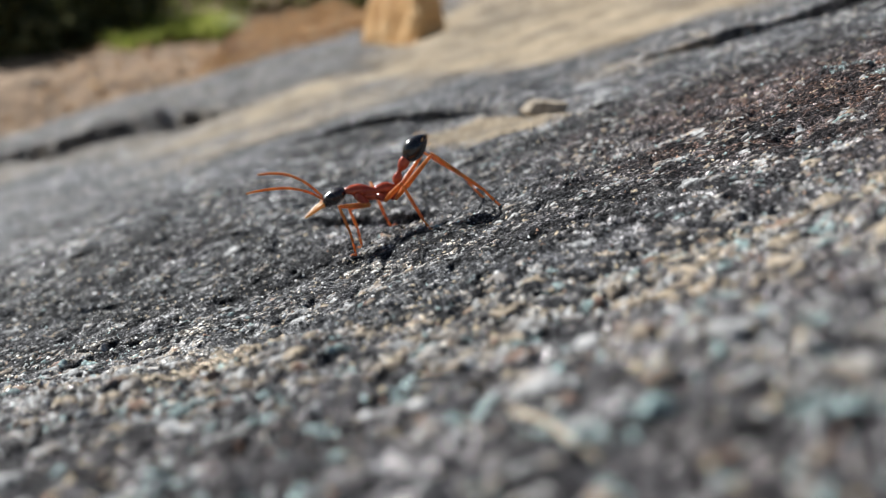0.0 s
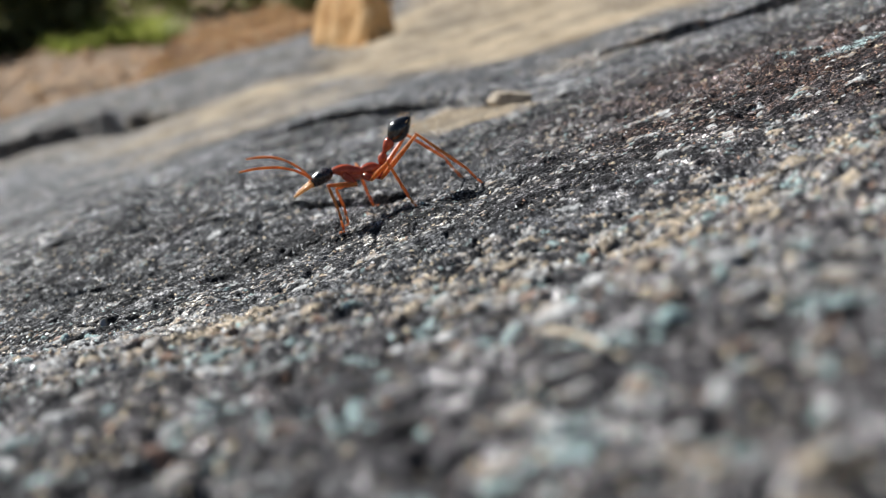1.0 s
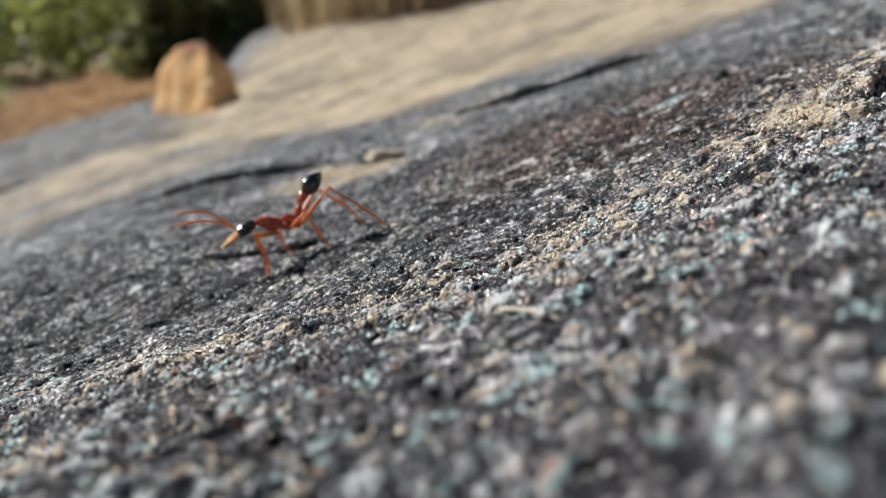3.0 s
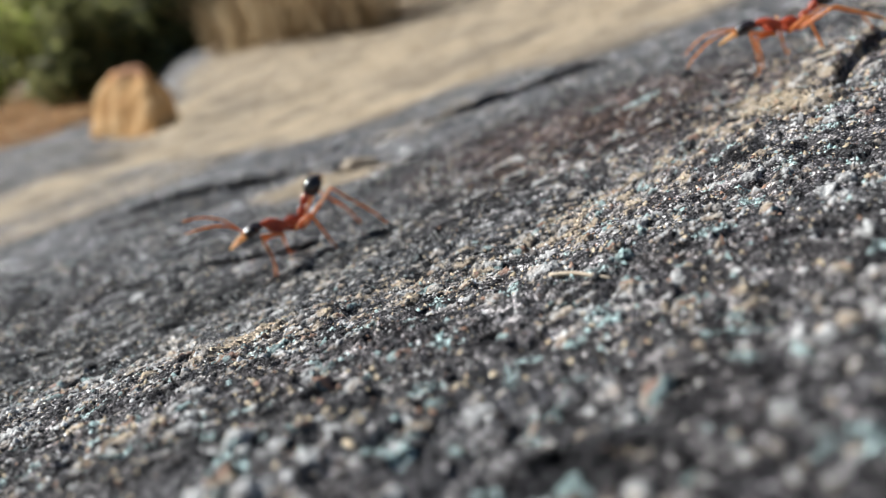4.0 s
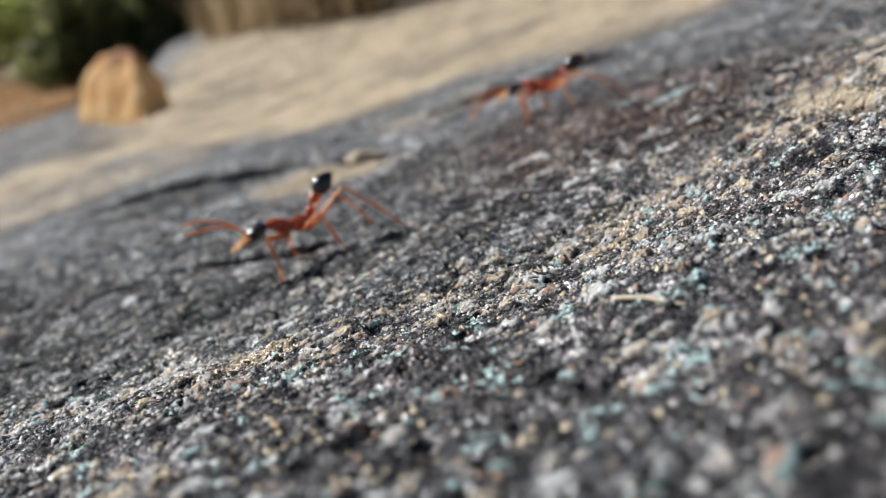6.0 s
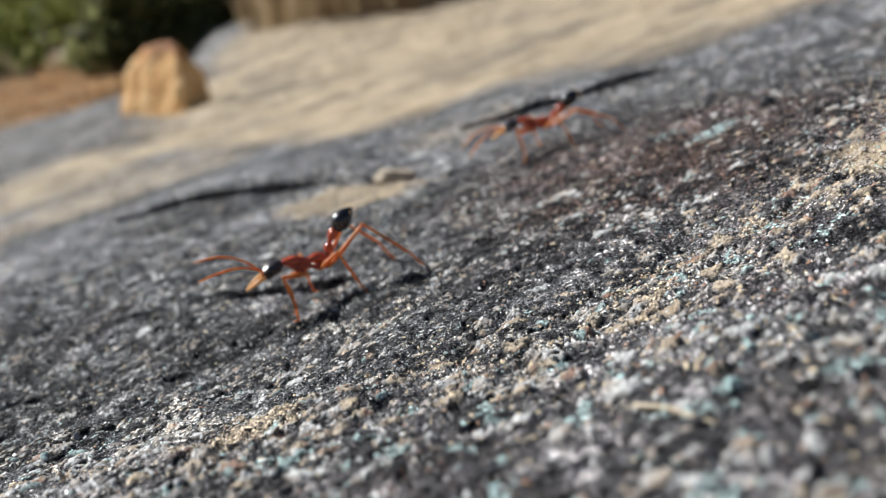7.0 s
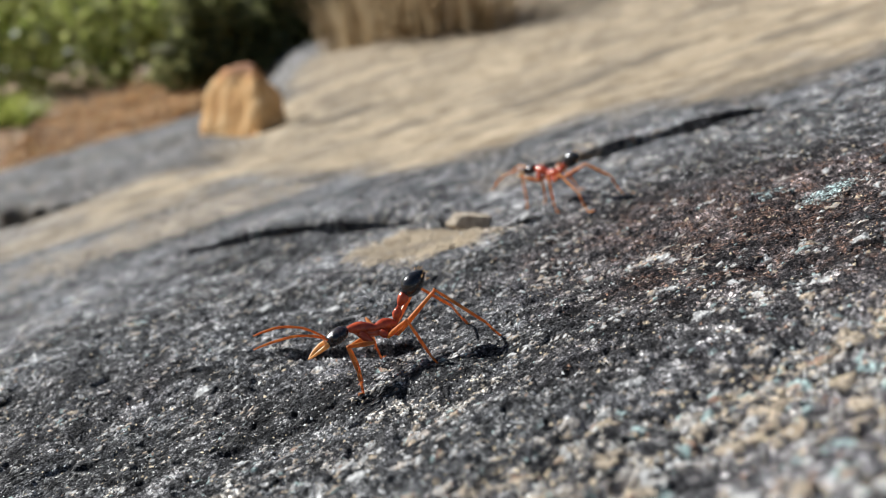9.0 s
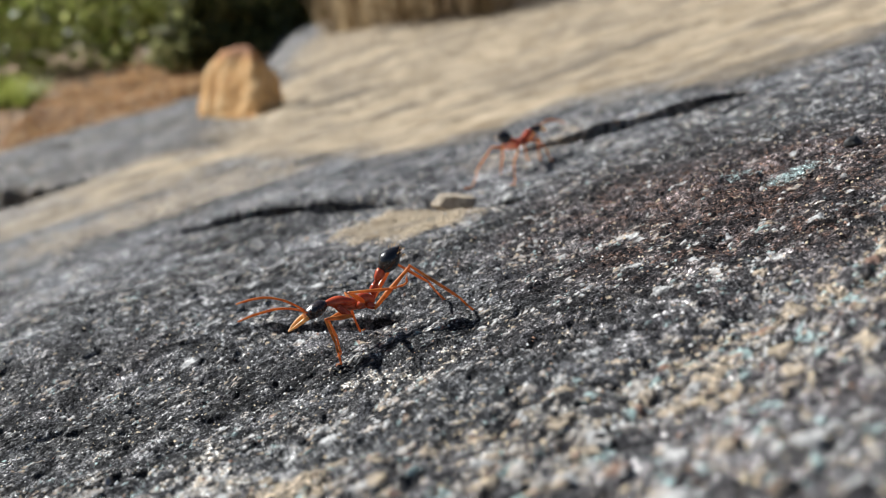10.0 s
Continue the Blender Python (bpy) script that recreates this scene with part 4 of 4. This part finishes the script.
_rng = random.Random(77)
for i in range(22):
    gx = _rng.uniform(-54, -39)
    tuft(gx, 146 + _rng.uniform(-10, 14), _rng.uniform(3, 6.5), GRASS, 200 + i, "sunlit yellow-green grass tuft on soil", 110, 8)
for i in range(12):
    gx = 12 + 1.4 * i + _rng.uniform(-1, 1)
    tuft(gx, 127 - 1.15 * gx + _rng.uniform(-2, 14), _rng.uniform(9, 18), DRY, 300 + i, "dry straw-coloured grass tussock standing on pale rock", 75, 11)


def litter():
    rng = random.Random(5)
    s = Soup()
    for _ in range(13000):
        x = rng.uniform(-33, -8) if rng.random() < 0.93 else rng.uniform(-60, -33)
        y = 108 + 130 * rng.random() ** 1.3
        z = float(0)
        e = Euler((rng.uniform(-0.5, 0.5), rng.uniform(-0.5, 0.5), rng.uniform(0, 6.3))).to_matrix()
        L, W = rng.uniform(0.8, 2.2), rng.uniform(0.3, 0.8)
        b = len(s.v)
        for u, v, w in ((-1, 0, 0), (0, -1, 0.1), (1, 0, 0.15), (0, 1, 0.1)):
            s.v.append(Vector((x, y, 0.5)) + e @ Vector((u * L / 2, v * W / 2, w * L)))
        s.f.append((b, b + 1, b + 2, b + 3))
    xs, ys = np.array([v.x for v in s.v]), np.array([v.y for v in s.v])
    zs = soil(xs, ys)
    s.v = [Vector((v.x, v.y, v.z + z)) for v, z in zip(s.v, zs)]
    return tagged(s.make("leaf_litter", LITTER), "orange-brown fallen leaves strewn over the soil", "leaf litter", kind="stuff")


litter()


# ---- what moves ----
def motions():
    walk(focus, [(t, pose(x * CM, y * CM, z * CM)) for t, x, y, z in ((0, -0.5, 10.2, 2.1), (2.5, 0.3, 8.7, 2.4), (4.5, 0.6, 5.4, 2.6), (6.5, -0.2, 7.2, 2.3), (7.5, 0.0, 9.3, 2.3), (8.0, -0.4, 10.4, 2.2), (9.0, -0.8, 11.6, 2.0), (10.0, -0.8, 11.6, 2.0))])
    walk(still_ant, [(t, stance(-1.0, 12.0, yaw, -0.05)) for t, yaw in ((0, 8), (10.0, 8))])
    # the other ant comes down from the right, pauses and turns away
    way = [(0.0, 15.5, 2.6, -30), (2.5, 12.0, 5.4, -35), (3.8, 8.9, 9.1, -36), (4.3, 7.0, 9.9, -38), (4.6, 6.85, 11.1, -36), (5.0, 6.75, 12.8, -27), (5.2, 6.55, 13.4, -25), (6.4, 5.19, 15.7, -20),
           (7.0, 4.94, 15.97, -12), (7.7, 4.18, 16.75, -8), (8.0, 3.92, 16.78, -8), (8.3, 3.9, 17.0, -13), (8.7, 4.14, 17.4, -30), (9.0, 4.26, 18.4, -68), (9.4, 4.62, 19.9, -94), (9.8, 5.1, 20.7, -131), (10.0, 5.2, 20.85, -142)]
    walk(roaming_ant, [(t, stance(x, y, yaw, -0.03)) for t, x, y, yaw in way])
    for k, key in enumerate(("front_near", "mid_far", "hind_near", "front_far", "mid_near", "hind_far")):
        phase = 0 if k < 3 else math.pi
        sgn = 1 if key.endswith("near") else -1
        leg = roaming["leg_" + key]
        home = Matrix.Translation(leg.location)
        rows = []
        for i in range(0, 81):
            t = i * 0.125
            a = 2 * math.pi * t * 2.0 + phase
            rows.append((t, home @ pose(0, 0, 0, sgn * 7 * max(0, math.cos(a)), 0, sgn * 13 * math.sin(a))))
        walk(leg, rows)
    for key in ("near", "far"):
        ob = roaming["feeler_" + key]
        low = Matrix.Translation(ob.location) @ pose(0, 0, 0, 0, 48, 0)
        walk(ob, [(0, low), (10, low)])
    # feelers of the standing ant sway, later sweep
    for key, sgn in (("near", 1), ("far", -1)):
        ob = still["feeler_" + key]
        home = Matrix.Translation(ob.location)
        rows = []
        for i in range(0, 41):
            t = i * 0.25
            late = 1.0 if t > 8.4 else 0.0
            rows.append((t, home @ pose(0, 0, 0, 0, 2.0 * math.sin(1.7 * t + sgn) + 10 * min(1.0, max(0.0, (t - 3) / 4.5)), sgn * (2.0 * math.sin(1.1 * t) - 6 * late * math.sin(5 * t)))))
        walk(ob, rows)
    leg, shin = still["leg_mid_near"], still["shin_mid_near"]
    h1, h2 = Matrix.Translation(leg.location), Matrix.Translation(shin.location)
    walk(leg, [(0, h1), (9.35, h1), (9.6, h1 @ pose(0, 0, 0, 0, 40, 0)), (9.8, h1 @ pose(0, 0, 0, 0, 86, 0)), (10, h1 @ pose(0, 0, 0, 0, 92, 0))])
    walk(shin, [(0, h2), (9.35, h2), (9.6, h2 @ pose(0, 0, 0, 0, -8, 0)), (9.8, h2 @ pose(0, 0, 0, 0, -24, 0)), (10, h2 @ pose(0, 0, 0, 0, -28, 0))])


motions()
